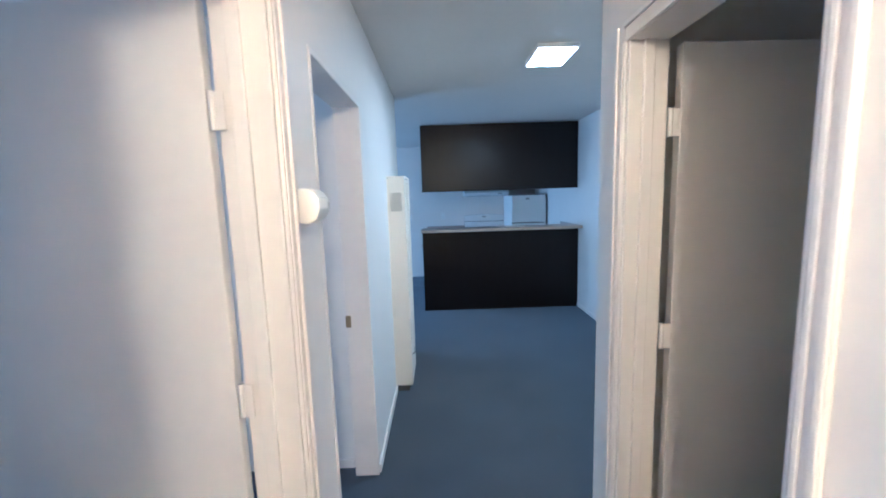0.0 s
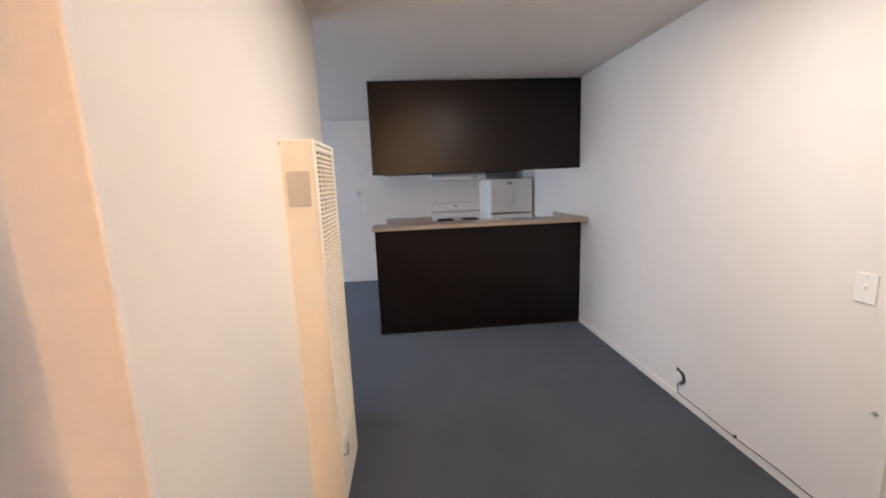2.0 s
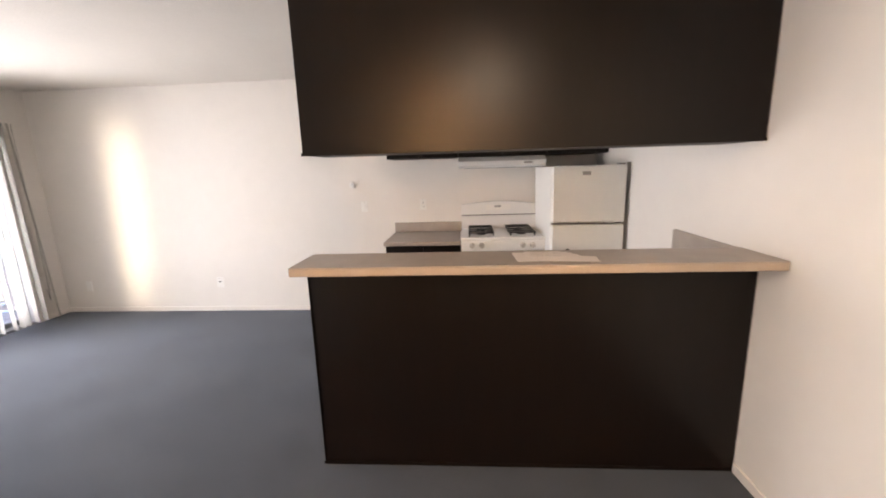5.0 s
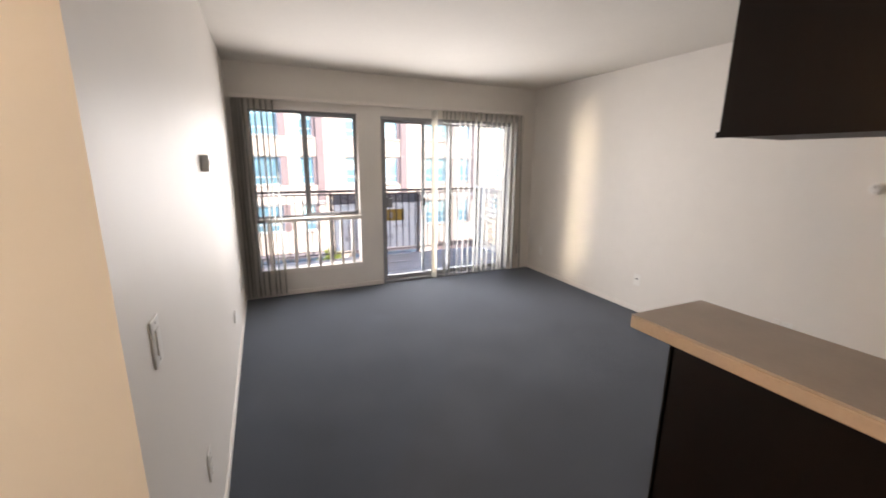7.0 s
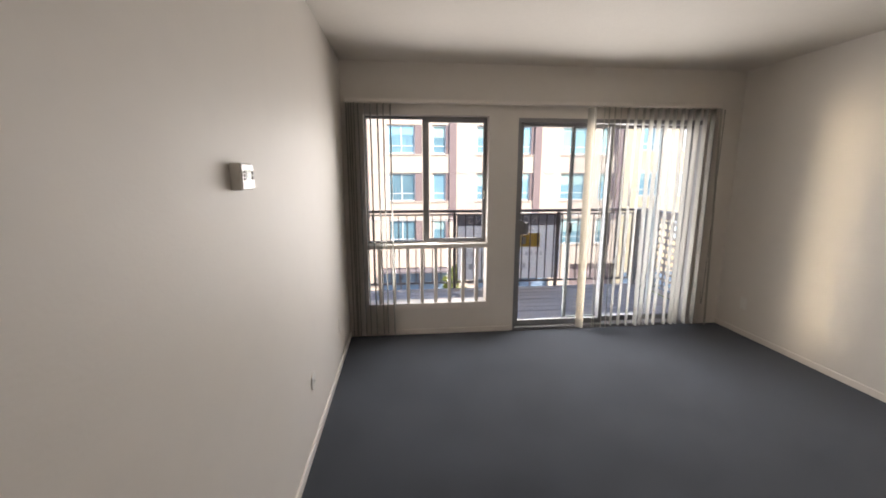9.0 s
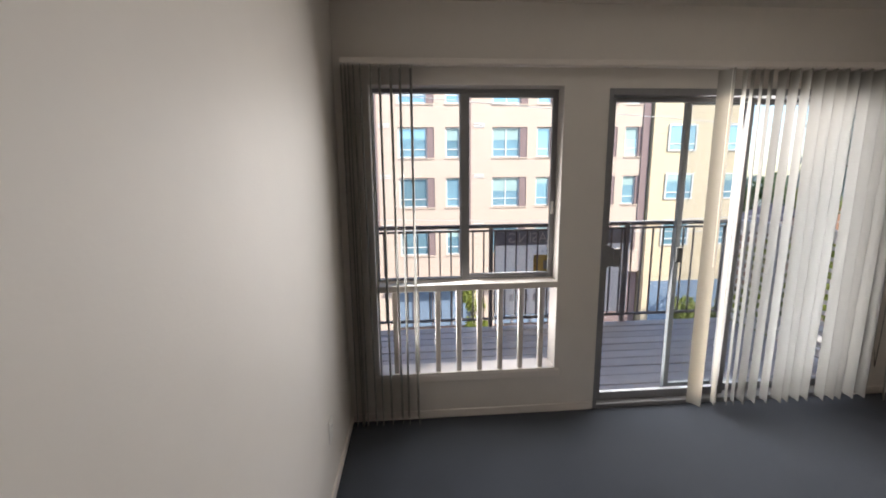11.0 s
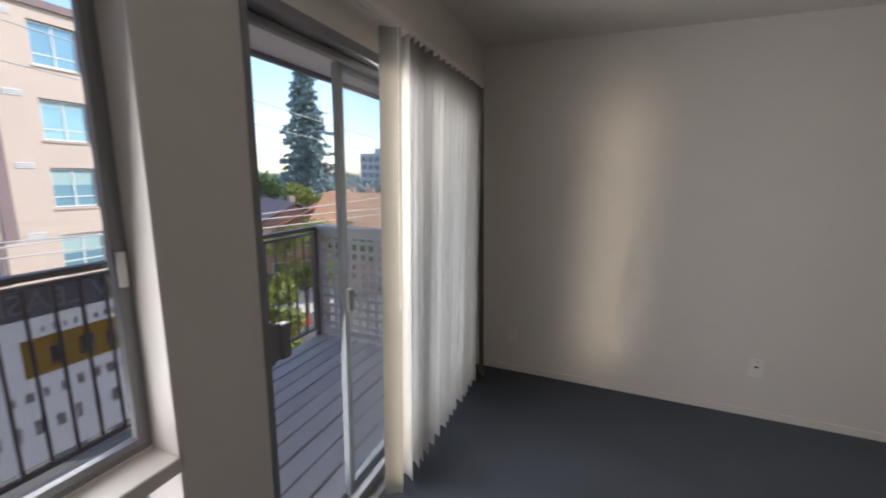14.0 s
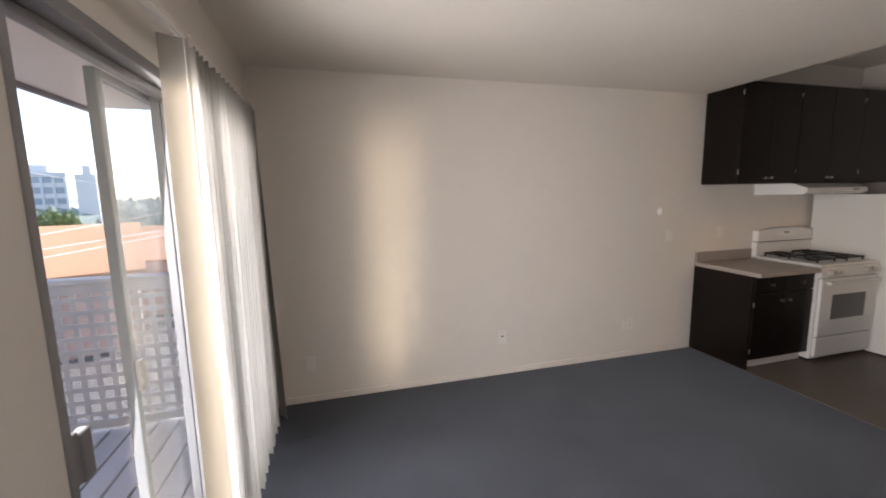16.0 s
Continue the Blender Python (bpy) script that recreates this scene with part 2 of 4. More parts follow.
def prism(bm, outline, axis, a, c):
    """A closed outline of 2D points, pushed from a to c along an axis: x takes (y, z), y takes (x, z), z takes (x, y)."""
    def at(p, k):
        return {"x": (k, p[0], p[1]), "y": (p[0], k, p[1]), "z": (p[0], p[1], k)}[axis]
    lo, hi = [bm.verts.new(at(p, a)) for p in outline], [bm.verts.new(at(p, c)) for p in outline]
    n = len(outline)
    bm.faces.new(lo), bm.faces.new(hi)
    for i in range(n):
        bm.faces.new((lo[i], lo[(i + 1) % n], hi[(i + 1) % n], hi[i]))
    bmesh.ops.recalc_face_normals(bm, faces=bm.faces)
    return bm


def mesh_of(bm, name, material, smooth=False):
    me = bpy.data.meshes.new(name)
    bm.to_mesh(me)
    bm.free()
    me.materials.append(material)
    if smooth:
        me.shade_smooth()
        me.set_sharp_from_angle(angle=radians(40))
    return me


def part(name, bm, material, parent=None, label="", smooth=False):
    me = bm if isinstance(bm, bpy.types.Mesh) else mesh_of(bm, name, material, smooth)
    ob = new(name, me)
    if parent is not None:
        ob.parent = parent
    return tagged(ob, label)


def thing(name, label, category, loc=(0, 0, 0), rz=0, group="", kind=""):
    ob = new(name)
    ob.empty_display_size = 0.05
    ob.matrix_basis = pose(*loc, 0, 0, rz)
    return tagged(ob, label, category, group, kind)


def nb():
    return bmesh.new()


def setting(name, boxes, material, label="", bev=0.0):
    bm = nb()
    for b in boxes:
        box(bm, *b, bev=bev)
    ob = part(name, bm, material)
    return tagged(ob, label, kind="structure")


# ---- the rooms ----
XW, XE, YN, YS, ZC = -4.12, 1.96, 7.61, 3.835, 2.485      # window wall, east wall, north wall, living-room south wall, ceiling
XL, XR = -0.300, 0.715                                    # hall's two walls
setting("floor", [(-4.26, 2.10, -1.2, 7.75, -0.12, 0.0)], CARPET, "dark blue-grey low-pile carpet floor")
setting("kitchen_floor", [(-0.14, XE, 5.24, YN, 0.0, 0.004)], VINYL, "brown vinyl kitchen floor beside the carpet")
# recess over the kitchen is made extra deep to hold its ceiling in shade
setting("ceiling", [(-4.26, -0.13, -1.2, YN, ZC, 2.62), (-0.13, XE, -1.2, 5.56, ZC, 2.62), (-0.13, XE, 5.56, YN, 2.84, 2.90), (-0.19, -0.13, 5.50, YN, 2.62, 2.90), (-0.13, XE, 5.50, 5.56, 2.62, 2.90)], CEIL, "cream textured ceiling")
setting("wall_north", [(-4.26, 2.10, YN, 7.75, 0, 2.90)], WALL, "cream painted wall with outlets")
setting("wall_east", [(XE, 2.10, -1.2, YN, 0, 2.90)], WALL, "white painted wall of the dining side")
setting("wall_south", [(-4.26, XL, 3.715, YS, 0, ZC)], WALL, "cream painted living-room wall with thermostat")
setting("wall_west", [(-4.26, XW, YS, 4.015, 0, ZC), (-4.26, XW, 4.015, 5.155, 0, 0.285), (-4.26, XW, 4.015, 5.155, 2.055, ZC),
                      (-4.26, XW, 5.155, 5.42, 0, ZC), (-4.26, XW, 5.42, 7.25, 2.035, ZC), (-4.26, XW, 7.25, YN, 0, ZC)], WALL,
        "cream window wall with a window and a sliding door")
setting("wall_hall_left", [(-0.43, XL, -1.2, 0.145, 0, ZC), (-0.43, XL, 0.145, 0.906, 2.04, ZC), (-0.43, XL, 0.906, 1.193, 0, ZC),
                           (-0.43, XL, 1.193, 1.99, 2.03, ZC), (-0.43, XL, 1.99, 3.715, 0, ZC)], WALL, "cream hall wall with two doorways and a wall heater")
setting("wall_hall_right", [(XR, 0.84, -1.2, 0.56, 0, ZC), (XR, 0.84, 0.56, 1.256, 2.03, ZC), (XR, 0.84, 1.256, 1.465, 0, ZC), (0.84, XE, 1.365, 1.465, 0, ZC)],
        WALL, "cream hall wall with a doorway")
setting("wall_hall_back", [(-0.43, 0.84, -1.2, -1.08, 0, ZC), (0.84, XE, -1.2, -1.08, 0, ZC)], WALL)
setting("wall_bedroom", [(-3.2, -0.43, 2.05, 2.2, 0, ZC), (-3.2, -0.43, -1.2, -1.08, 0, ZC), (-3.2, -3.08, -1.08, 0.2, 0, ZC),
                         (-3.2, -3.08, 0.2, 1.5, 0, 0.9), (-3.2, -3.08, 0.2, 1.5, 2.03, ZC), (-3.2, -3.08, 1.5, 2.05, 0, ZC)], WALL)
BB = [(XW, XL, YS, YS + 0.012, 0, 0.052), (XW, -0.14, YN - 0.012, YN, 0, 0.052), (XW, XW + 0.012, YS + 0.012, 5.40, 0, 0.052), (XW, XW + 0.012, 7.27, 7.598, 0, 0.052),
      (XE - 0.012, XE, 1.465, 5.2, 0, 0.052), (XL, XL + 0.012, 1.992, 2.95, 0, 0.052), (XL, XL + 0.012, 3.39, YS, 0, 0.052), (-3.0, -0.45, 2.038, 2.05, 0, 0.052),
      (XL, XL + 0.012, 0.96, 1.19, 0, 0.052), (XR - 0.012, XR, 1.315, 1.465, 0, 0.052)]
for b in BB:
    bm = box(nb(), *b, bev=0.003)
    tagged(part("baseboard", bm, TRIM), "painted white baseboard along the wall", kind="structure")


def casing(y0, y1, ztop, x, side, w=0.058):
    """Moulded door casing on a wall that runs along y: two legs and a head, of a stepped profile."""
    for a, c in ((y0 - w, y0), (y1, y1 + w)):
        bm = nb()
        s = 1 if side > 0 else -1
        inner = c if a < y0 else a
        lo, hi = min(a, c), max(a, c)
        box(bm, min(x, x + s * 0.012), max(x, x + s * 0.012), lo, hi, 0, ztop + w, bev=0.004)
        o = (lo, lo + 0.018) if a < y0 else (hi - 0.018, hi)
        box(bm, min(x + s * 0.011, x + s * 0.020), max(x + s * 0.011, x + s * 0.020), o[0], o[1], 0, ztop + w, bev=0.004)
        m_ = (inner - 0.022, inner - 0.006) if a < y0 else (inner + 0.006, inner + 0.022)
        box(bm, min(x + s * 0.011, x + s * 0.016), max(x + s * 0.011, x + s * 0.016), m_[0], m_[1], 0, ztop, bev=0.003)
        tagged(part("trim", bm, TRIM), "moulded cream door casing", kind="structure")
    bm = nb()
    s = 1 if side > 0 else -1
    box(bm, min(x, x + s * 0.012), max(x, x + s * 0.012), y0, y1, ztop, ztop + w, bev=0.004)
    box(bm, min(x + s * 0.011, x + s * 0.020), max(x + s * 0.011, x + s * 0.020), y0, y1, ztop + w - 0.018, ztop + w, bev=0.004)
    tagged(part("trim", bm, TRIM), "moulded cream door casing head", kind="structure")


casing(0.145, 0.90, 2.04, XL, 1)
casing(0.56, 1.25, 2.03, XR, -1)


def jamb(x0, x1, y, thick, ztop, stop_x, name="trim"):
    bm = nb()
    box(bm, x0 - 0.002, x1 + 0.002, min(y, y + thick), max(y, y + thick), 0, ztop, bev=0.003)
    s = 1 if thick > 0 else -1
    ya, yb = y + thick, y + thick + s * 0.012
    box(bm, stop_x - 0.018, stop_x + 0.018, min(ya, yb), max(ya, yb), 0, ztop, bev=0.003)
    tagged(part(name, bm, TRIM), "painted cream door jamb with stop", kind="structure")


jamb(-0.43, XL, 0.906, -0.018, 2.04, -0.375)
jamb(-0.43, XL, 0.145, 0.018, 2.04, -0.36)
jamb(XR, 0.84, 1.256, -0.018, 2.03, 0.775)
jamb(XR, 0.84, 0.56, 0.018, 2.03, 0.775)
setting("trim", [(-0.43, XL + 0.004, 1.99 - 0.022, 1.99, 0, 2.03)], TRIM, "painted plain door jamb with strike plate", bev=0.004)
setting("trim", [(-0.43, XL + 0.004, 1.193, 1.215, 0, 2.03)], TRIM, "painted plain door jamb", bev=0.004)
setting("trim", [(-0.43, XL + 0.004, 1.215, 1.968, 2.008, 2.03)], TRIM, "painted plain door head jamb", bev=0.004)
bm = box(nb(), -0.430, -0.402, 1.9645, 1.9685, 0.873, 0.938, bev=0.001)
box(bm, -0.423, -0.409, 1.9635, 1.965, 0.891, 0.920)
strike = tagged(part("strike_plate", bm, BRASS), "brass strike plate on the painted jamb", "strike plate")


def hinge(parent, at, axis):
    bm = nb()
    x, y, z = at
    cyl(bm, (x, y, z - 0.045), (x, y, z + 0.045), 0.0075, n=12)
    for k in (-0.045, -0.015, 0.015):
        cyl(bm, (x, y, z + k), (x, y, z + k + 0.003), 0.0085, n=12)
    box(bm, x - 0.03 if axis < 0 else x, x if axis < 0 else x + 0.03, y - 0.003, y, z - 0.044, z + 0.044)
    return part("hinge", bm, TRIM, parent, "paint-covered hinge", smooth=True)


# open slab doors into the two side rooms
d2 = tagged(thing("door_2", "white painted slab door standing open", "door", (-0.442, 0.905, 0)), kind="structure")
part("slab", box(nb(), -0.745, -0.004, -0.036, 0.0, 0.012, 2.02, bev=0.003), DOORP, d2)
for z in (1.77, 1.05, 0.25):
    hinge(d2, (0.006, -0.030, z), 1)
bm = cyl(nb(), (-0.685, -0.036, 0.95), (-0.685, -0.075, 0.95), 0.012, n=12)
bmesh.ops.create_uvsphere(bm, u_segments=16, v_segments=10, radius=0.027, matrix=Matrix.Translation((-0.685, -0.09, 0.95)))
part("door_handle", bm, BRASS, d2, "brass door knob", smooth=True)
d3 = tagged(thing("door_3", "white painted slab door standing open", "door", (0.858, 1.262, 0)), kind="structure")
part("slab", box(nb(), 0.020, 0.64, -0.036, 0.0, 0.012, 2.015, bev=0.003), DOORP, d3)
for z in (1.77, 1.05, 0.25):
    hinge(d3, (-0.010, -0.034, z), 1)
bm = cyl(nb(), (0.58, -0.036, 1.0), (0.58, -0.044, 1.0), 0.028, n=24)
cyl(bm, (0.58, -0.044, 1.0), (0.58, -0.078, 1.0), 0.010, n=12)
tube(bm, [(0.585, -0.074, 1.0), (0.53, -0.078, 1.0), (0.475, -0.072, 0.998)], 0.0085, 12)
part("door_handle", bm, CHROME, d3, "brushed nickel lever handle", smooth=True)

# ---- window and sliding door ----
win = tagged(thing("window_1", "aluminium slider window set deep in a white reveal above a picket panel", "window", (XW, 0, 0)), kind="structure")
Y0, Y1, ZS, ZH = 4.015, 5.155, 0.285, 2.055
for b in ((-0.136, 0.001, Y1 - 0.008, Y1, ZS, ZH), (-0.136, 0.001, Y0, Y0 + 0.008, ZS, ZH), (-0.136, 0.001, Y0 + 0.008, Y1 - 0.008, ZH - 0.008, ZH)):
    part("reveal", box(nb(), *b, bev=0.002), TRIM, win, "white painted window reveal")
part("window_sill", box(nb(), -0.136, 0.012, Y0 + 0.008, Y1 - 0.008, ZS, 0.312, bev=0.003), TRIM, win, "white lower sill")
part("apron", box(nb(), 0.0005, 0.014, Y0 - 0.02, Y1 + 0.02, 0.252, 0.300, bev=0.004), TRIM, win, "white moulding under the sill")
part("ledge", box(nb(), -0.088, 0.008, Y0 + 0.008, Y1 - 0.008, 0.845, 0.886, bev=0.005), TRIM, win, "white wooden ledge between the two panes")
part("ledge_back", box(nb(), -0.136, -0.088, Y0 + 0.008, Y1 - 0.008, 0.850, 0.892, bev=0.003), TRIM, win)
for i in range(8):
    yc = 5.054 - 0.132 * i
    part("picket", box(nb(), -0.034, -0.004, yc - 0.0155, yc + 0.0155, 0.312, 0.846, bev=0.003), TRIM, win, "white wooden picket")
YA_, YB_ = Y0 + 0.008, Y1 - 0.008
for nm, b in (("frame_bottom", (-0.132, -0.09, YA_, YB_, 0.892, 0.906)), ("frame_top", (-0.132, -0.09, YA_, YB_, 2.024, 2.047)), ("frame_left", (-0.132, -0.09, YA_, YA_ + 0.016, 0.906, 2.024)), ("frame_right", (-0.132, -0.09, YB_ - 0.014, YB_, 0.906, 2.024)), ("mullion", (-0.130, -0.108, 4.548, 4.592, 0.906, 2.024))):
    part(nm, box(nb(), *b, bev=0.003), ALU, win, "dark aluminium window frame")
sash = part("sash", box(nb(), -0.107, -0.084, 4.552, 4.604, 0.908, 2.022, bev=0.003), ALU, win, "sliding aluminium sash")
for b in ((-0.107, -0.086, YB_ - 0.034, YB_ - 0.015, 0.908, 2.022), (-0.107, -0.086, 4.604, YB_ - 0.034, 0.908, 0.928), (-0.107, -0.086, 4.604, YB_ - 0.034, 1.998, 2.022)):
    part("rail", box(nb(), *b, bev=0.002), ALU, sash)
part("latch", box(nb(), -0.087, -0.074, YB_ - 0.030, YB_ - 0.014, 1.30, 1.38, bev=0.003), PLASTIC, sash, "white sash latch")
for nm, b in (("pane", (-0.098, -0.094, 4.60, YB_ - 0.030, 0.924, 2.002)), ("pane", (-0.122, -0.118, YA_ + 0.012, 4.552, 0.902, 2.028)), ("pane", (-0.112, -0.108, YA_, YB_, 0.312, 0.850))):
    p = part(nm, box(nb(), *b), PANE, win, "clear window pane")
    p.visible_shadow = False
sd = tagged(thing("door_1", "dark aluminium sliding glass door to the balcony", "door", (XW, 0, 0)), kind="structure")
A, C = 5.42, 7.25
for nm, b, mt in (("frame_left", (-0.12, 0.004, A, A + 0.024, 0, 2.035), ALU), ("frame_right", (-0.12, 0.004, C - 0.024, C, 0, 2.035), ALU), ("frame_head", (-0.12, 0.004, A + 0.024, C - 0.024, 1.995, 2.035), ALU),
                  ("threshold", (-0.13, 0.006, A + 0.024, C - 0.024, -0.004, 0.03), ALU)):
    part(nm, box(nb(), *b, bev=0.003), mt, sd, "dark aluminium door frame")


def glazed(name, x, y0, y1, stile, mt, pane_mt, lab, z0=0.03, z1=1.992):
    f = part(name, box(nb(), x - 0.016, x + 0.016, y0, y0 + stile, z0, z1, bev=0.003), mt, sd, lab)
    for b in ((y1 - stile, y1, z0, z1), (y0 + stile, y1 - stile, z0, z0 + 0.055), (y0 + stile, y1 - stile, z1 - 0.024, z1)):
        part("rail", box(nb(), x - 0.016, x + 0.016, *b, bev=0.003), mt, f)
    p = part("pane", box(nb(), x - 0.003, x + 0.003, y0 + stile - 0.004, y1 - stile + 0.004, z0 + 0.05, z1 - 0.02), pane_mt, f)
    p.visible_shadow = False
    return f


slider = glazed("sliding_panel", -0.060, A + 0.026, 6.37, 0.040, ALU, PANE, "sliding glass panel")
glazed("fixed_panel", -0.096, 6.33, C - 0.026, 0.042, ALU, PANE, "fixed glass panel")
screen = glazed("screen_panel", -0.134, 5.985, 6.93, 0.034, ALU_L, HAZY, "pale aluminium screen door")
bm = box(nb(), -0.046, -0.028, A + 0.030, A + 0.072, 0.955, 1.10, bev=0.005)
box(bm, -0.044, -0.030, A + 0.068, A + 0.102, 0.962, 1.085, bev=0.004)
box(bm, -0.050, -0.024, A + 0.098, A + 0.140, 0.958, 1.078, bev=0.006)
part("handle", bm, ALU, slider, "worn dark grey pull handle with latch")
part("handle", box(nb(), -0.117, -0.098, 5.990, 6.028, 0.96, 1.06, bev=0.004), BLACK, screen, "black screen latch")
setting("threshold", [(XW - 0.13, XW + 0.03, 5.44, 7.23, -0.02, -0.003)], ALU_L)

# ---- vertical blinds ----
def slat_mesh(length):
    bm = nb()
    n, w, sag, th = 5, 0.089, 0.007, 0.0012
    loops = []
    for z in (0.0, -length):
        row = []
        for side in (0, 1):
            idx = range(n + 1) if side == 0 else range(n, -1, -1)
            for i in idx:
                u = i / n * 2 - 1
                row.append(bm.verts.new((u * w / 2, sag * (1 - u * u) + (th if side else 0), z)))
        loops.append(row)
    k = len(loops[0])
    for i in range(k):
        bm.faces.new((loops[0][i], loops[0][(i + 1) % k], loops[1][(i + 1) % k], loops[1][i]))
    bm.faces.new(loops[0]), bm.faces.new(loops[1])
    bmesh.ops.recalc_face_normals(bm, faces=bm.faces)
    return mesh_of(bm, "slat", SLAT, True)


blind = thing("vertical_blind", "cream vinyl vertical blind drawn half open on a ceiling-high track", "blind", (XW + 0.065, 0, 2.15))
bm = box(nb(), -0.022, 0.022, 3.885, 7.325, -0.012, 0.016, bev=0.003)
box(bm, -0.016, 0.016, 3.89, 7.32, -0.0165, -0.011)
part("head_rail", bm, TRIM, blind, "white aluminium head rail")
for y in (4.4, 5.3, 6.2, 7.1):
    part("bracket", box(nb(), -0.064, 0.024, y - 0.015, y + 0.015, 0.016, 0.021, bev=0.001), TRIM, blind)
SLATM = slat_mesh(2.10)
CARRM = mesh_of(cyl(nb(), (0, 0, 0), (0, 0, -0.022), 0.004, n=8), "carrier", PLASTIC, True)
rng = random.Random(4)
stack = [(6.08, 30, 0), (6.192, -26, 0.4), (6.240, -30, -0.3), (6.295, -33, 0.2), (6.352, -30, 0)]
stack += [(6.425 + 0.076 * i, -13 + rng.uniform(-5, 5), rng.uniform(-0.5, 0.5)) for i in range(12)] + [(7.335, -50, 2.0)]
stack += [(y, 7 + rng.uniform(-4, 4), rng.uniform(-0.3, 0.3)) for y in (3.885, 3.905, 3.925, 3.95, 3.985, 4.04, 4.09, 4.15, 4.20, 4.26)]
for y, turn, lean in stack:
    s = part("slat", SLATM, SLAT, blind)
    s.matrix_basis = pose(0, y, -0.022, lean, 0, turn)
    c = part("carrier", CARRM, PLASTIC, blind)
    c.matrix_basis = pose(0, y, -0.004)
bm = tube(nb(), [(0.03, 6.09, -0.01), (0.032, 6.088, -0.6), (0.034, 6.09, -1.18)], 0.0018, 6)
part("cord", bm, PLASTIC, blind, "thin pull cord")
bm = tube(nb(), [(-0.03, 7.40, -0.02), (-0.028, 7.40, -1.75), (-0.02, 7.385, -1.93), (-0.028, 7.37, -1.80)], 0.002, 6)
part("chain", bm, BLACK, blind, "dark tilt chain loop")


# ---- fixtures on the walls ----
def plate(name, label, cat, loc, rz, w=0.07, h=0.115, kind="switch", group=""):
    """Wall plate that lies in its local xz plane and faces local +y."""
    t = thing(name, label, cat, loc, rz, group)
    part("cover", box(nb(), -w / 2, w / 2, 0, 0.006, -h / 2, h / 2, bev=0.0025), PLASTIC, t)
    if kind == "switch":
        part("toggle", box(nb(), -0.005, 0.005, 0.005, 0.018, -0.004, 0.014, bev=0.002), PLASTIC, t)
    elif kind == "rocker":
        part("rocker", box(nb(), -0.016, 0.016, 0.005, 0.010, -0.033, 0.033, bev=0.002), PLASTIC, t)
    elif kind == "outlet":
        for z in (0.02, -0.02):
            s = part("socket", box(nb(), -0.017, 0.017, 0.005, 0.008, z - 0.014, z + 0.014, bev=0.002), PLASTIC, t)
            for x in (-0.006, 0.006):
                part("slot", box(nb(), x - 0.0012, x + 0.0012, 0.0075, 0.0085, z - 0.004, z + 0.006), BLACK, s)
    elif kind == "jack":
        part("jack", box(nb(), -0.011, 0.011, 0.005, 0.009, 0.004, 0.016, bev=0.001), BLACK, t)
    for z in (h / 2 - 0.012, -h / 2 + 0.012):
        part("screw", cyl(nb(), (0, 0.005, z), (0, 0.0075, z), 0.003, n=10), CHROME, t)
    return t


plate("light_switch", "white toggle switch plate on the dining wall", "switch", (XE, 2.636, 1.053), 90, 0.075, 0.12)
for z in (1.052, 0.571):
    an = thing("wall_anchor", "small bare metal anchor stuck in the dining wall", "anchor", (XE, 2.548, z), 90, "anchors in the dining wall")
    part("sleeve", cyl(nb(), (0, 0, 0), (0, 0.006, 0), 0.009, 0.007, n=16), GREYPL, an, smooth=True)
    part("screw", box(nb(), -0.002, 0.012, 0.004, 0.012, -0.003, 0.003, bev=0.001), CHROME, an)
# slim raised strip in wall paint, taken for the edge of a door
setting("trim", [(XE - 0.009, XE - 0.0005, 2.488, 2.508, 0.054, 1.02)], WALL, "thin painted vertical trim strip on the dining wall", bev=0.003)
plate("light_switch", "white rocker switch plate on the living-room wall", "switch", (-0.515, YS, 1.105), 0, 0.075, 0.12, "rocker")
plate("wall_outlet", "white outlet plate under the switch", "outlet", (-0.955, YS, 0.40), 0, kind="outlet")
rp = thing("wall_plate", "round white cover plate low on the south wall", "plate", (-2.575, YS, 0.385))
part("cover", cyl(nb(), (0, 0, 0), (0, 0.008, 0), 0.050, 0.046, n=32), PLASTIC, rp, smooth=True)
part("screw", cyl(nb(), (0, 0.007, 0), (0, 0.010, 0), 0.004, n=10), CHROME, rp)
plate("wall_outlet", "white outlet plate near the window", "outlet", (-3.52, YS, 0.350), 0, kind="outlet")
plate("cable_jack", "white wall plate with a black jack", "jack", (-2.205, YN, 0.340), 180, 0.080, 0.122, "jack")
plate("wall_outlet", "white outlet plate on the north wall", "outlet", (-0.945, YN, 0.33), 180, 0.035, 0.115, kind="blank")
plate("wall_outlet", "cream blank plate beside another plate", "outlet", (-0.875, YN, 0.325), 180, kind="outlet")
plate("light_switch", "white switch plate beside the kitchen", "switch", (-0.465, YN, 1.165), 180, 0.07, 0.115, "rocker")
plate("wall_outlet", "white outlet plate above the kitchen counter", "outlet", (0.17, YN, 1.172), 180, kind="outlet")
plate("light_switch", "white switch plate inside the side room", "switch", (-0.853, 2.049, 1.107), 180, 0.115, 0.12, "switch")
plate("wall_plate", "cream painted-over plate near the floor", "plate", (-3.81, YN, 0.31), 180, kind="blank")

rt = thing("door_chime_button", "small round white wall dial", "dial", (-0.577, YN, 1.397), 180)
part("base", cyl(nb(), (0, 0, 0), (0, 0.012, 0), 0.038, 0.036, n=32), PLASTIC, rt, smooth=True)
part("dial", cyl(nb(), (0, 0.011, 0), (0, 0.028, 0), 0.026, 0.023, n=28), ENAMEL, rt, smooth=True)
part("pointer", box(nb(), -0.003, 0.003, 0.027, 0.030, 0.0, 0.02), GREYPL, rt)

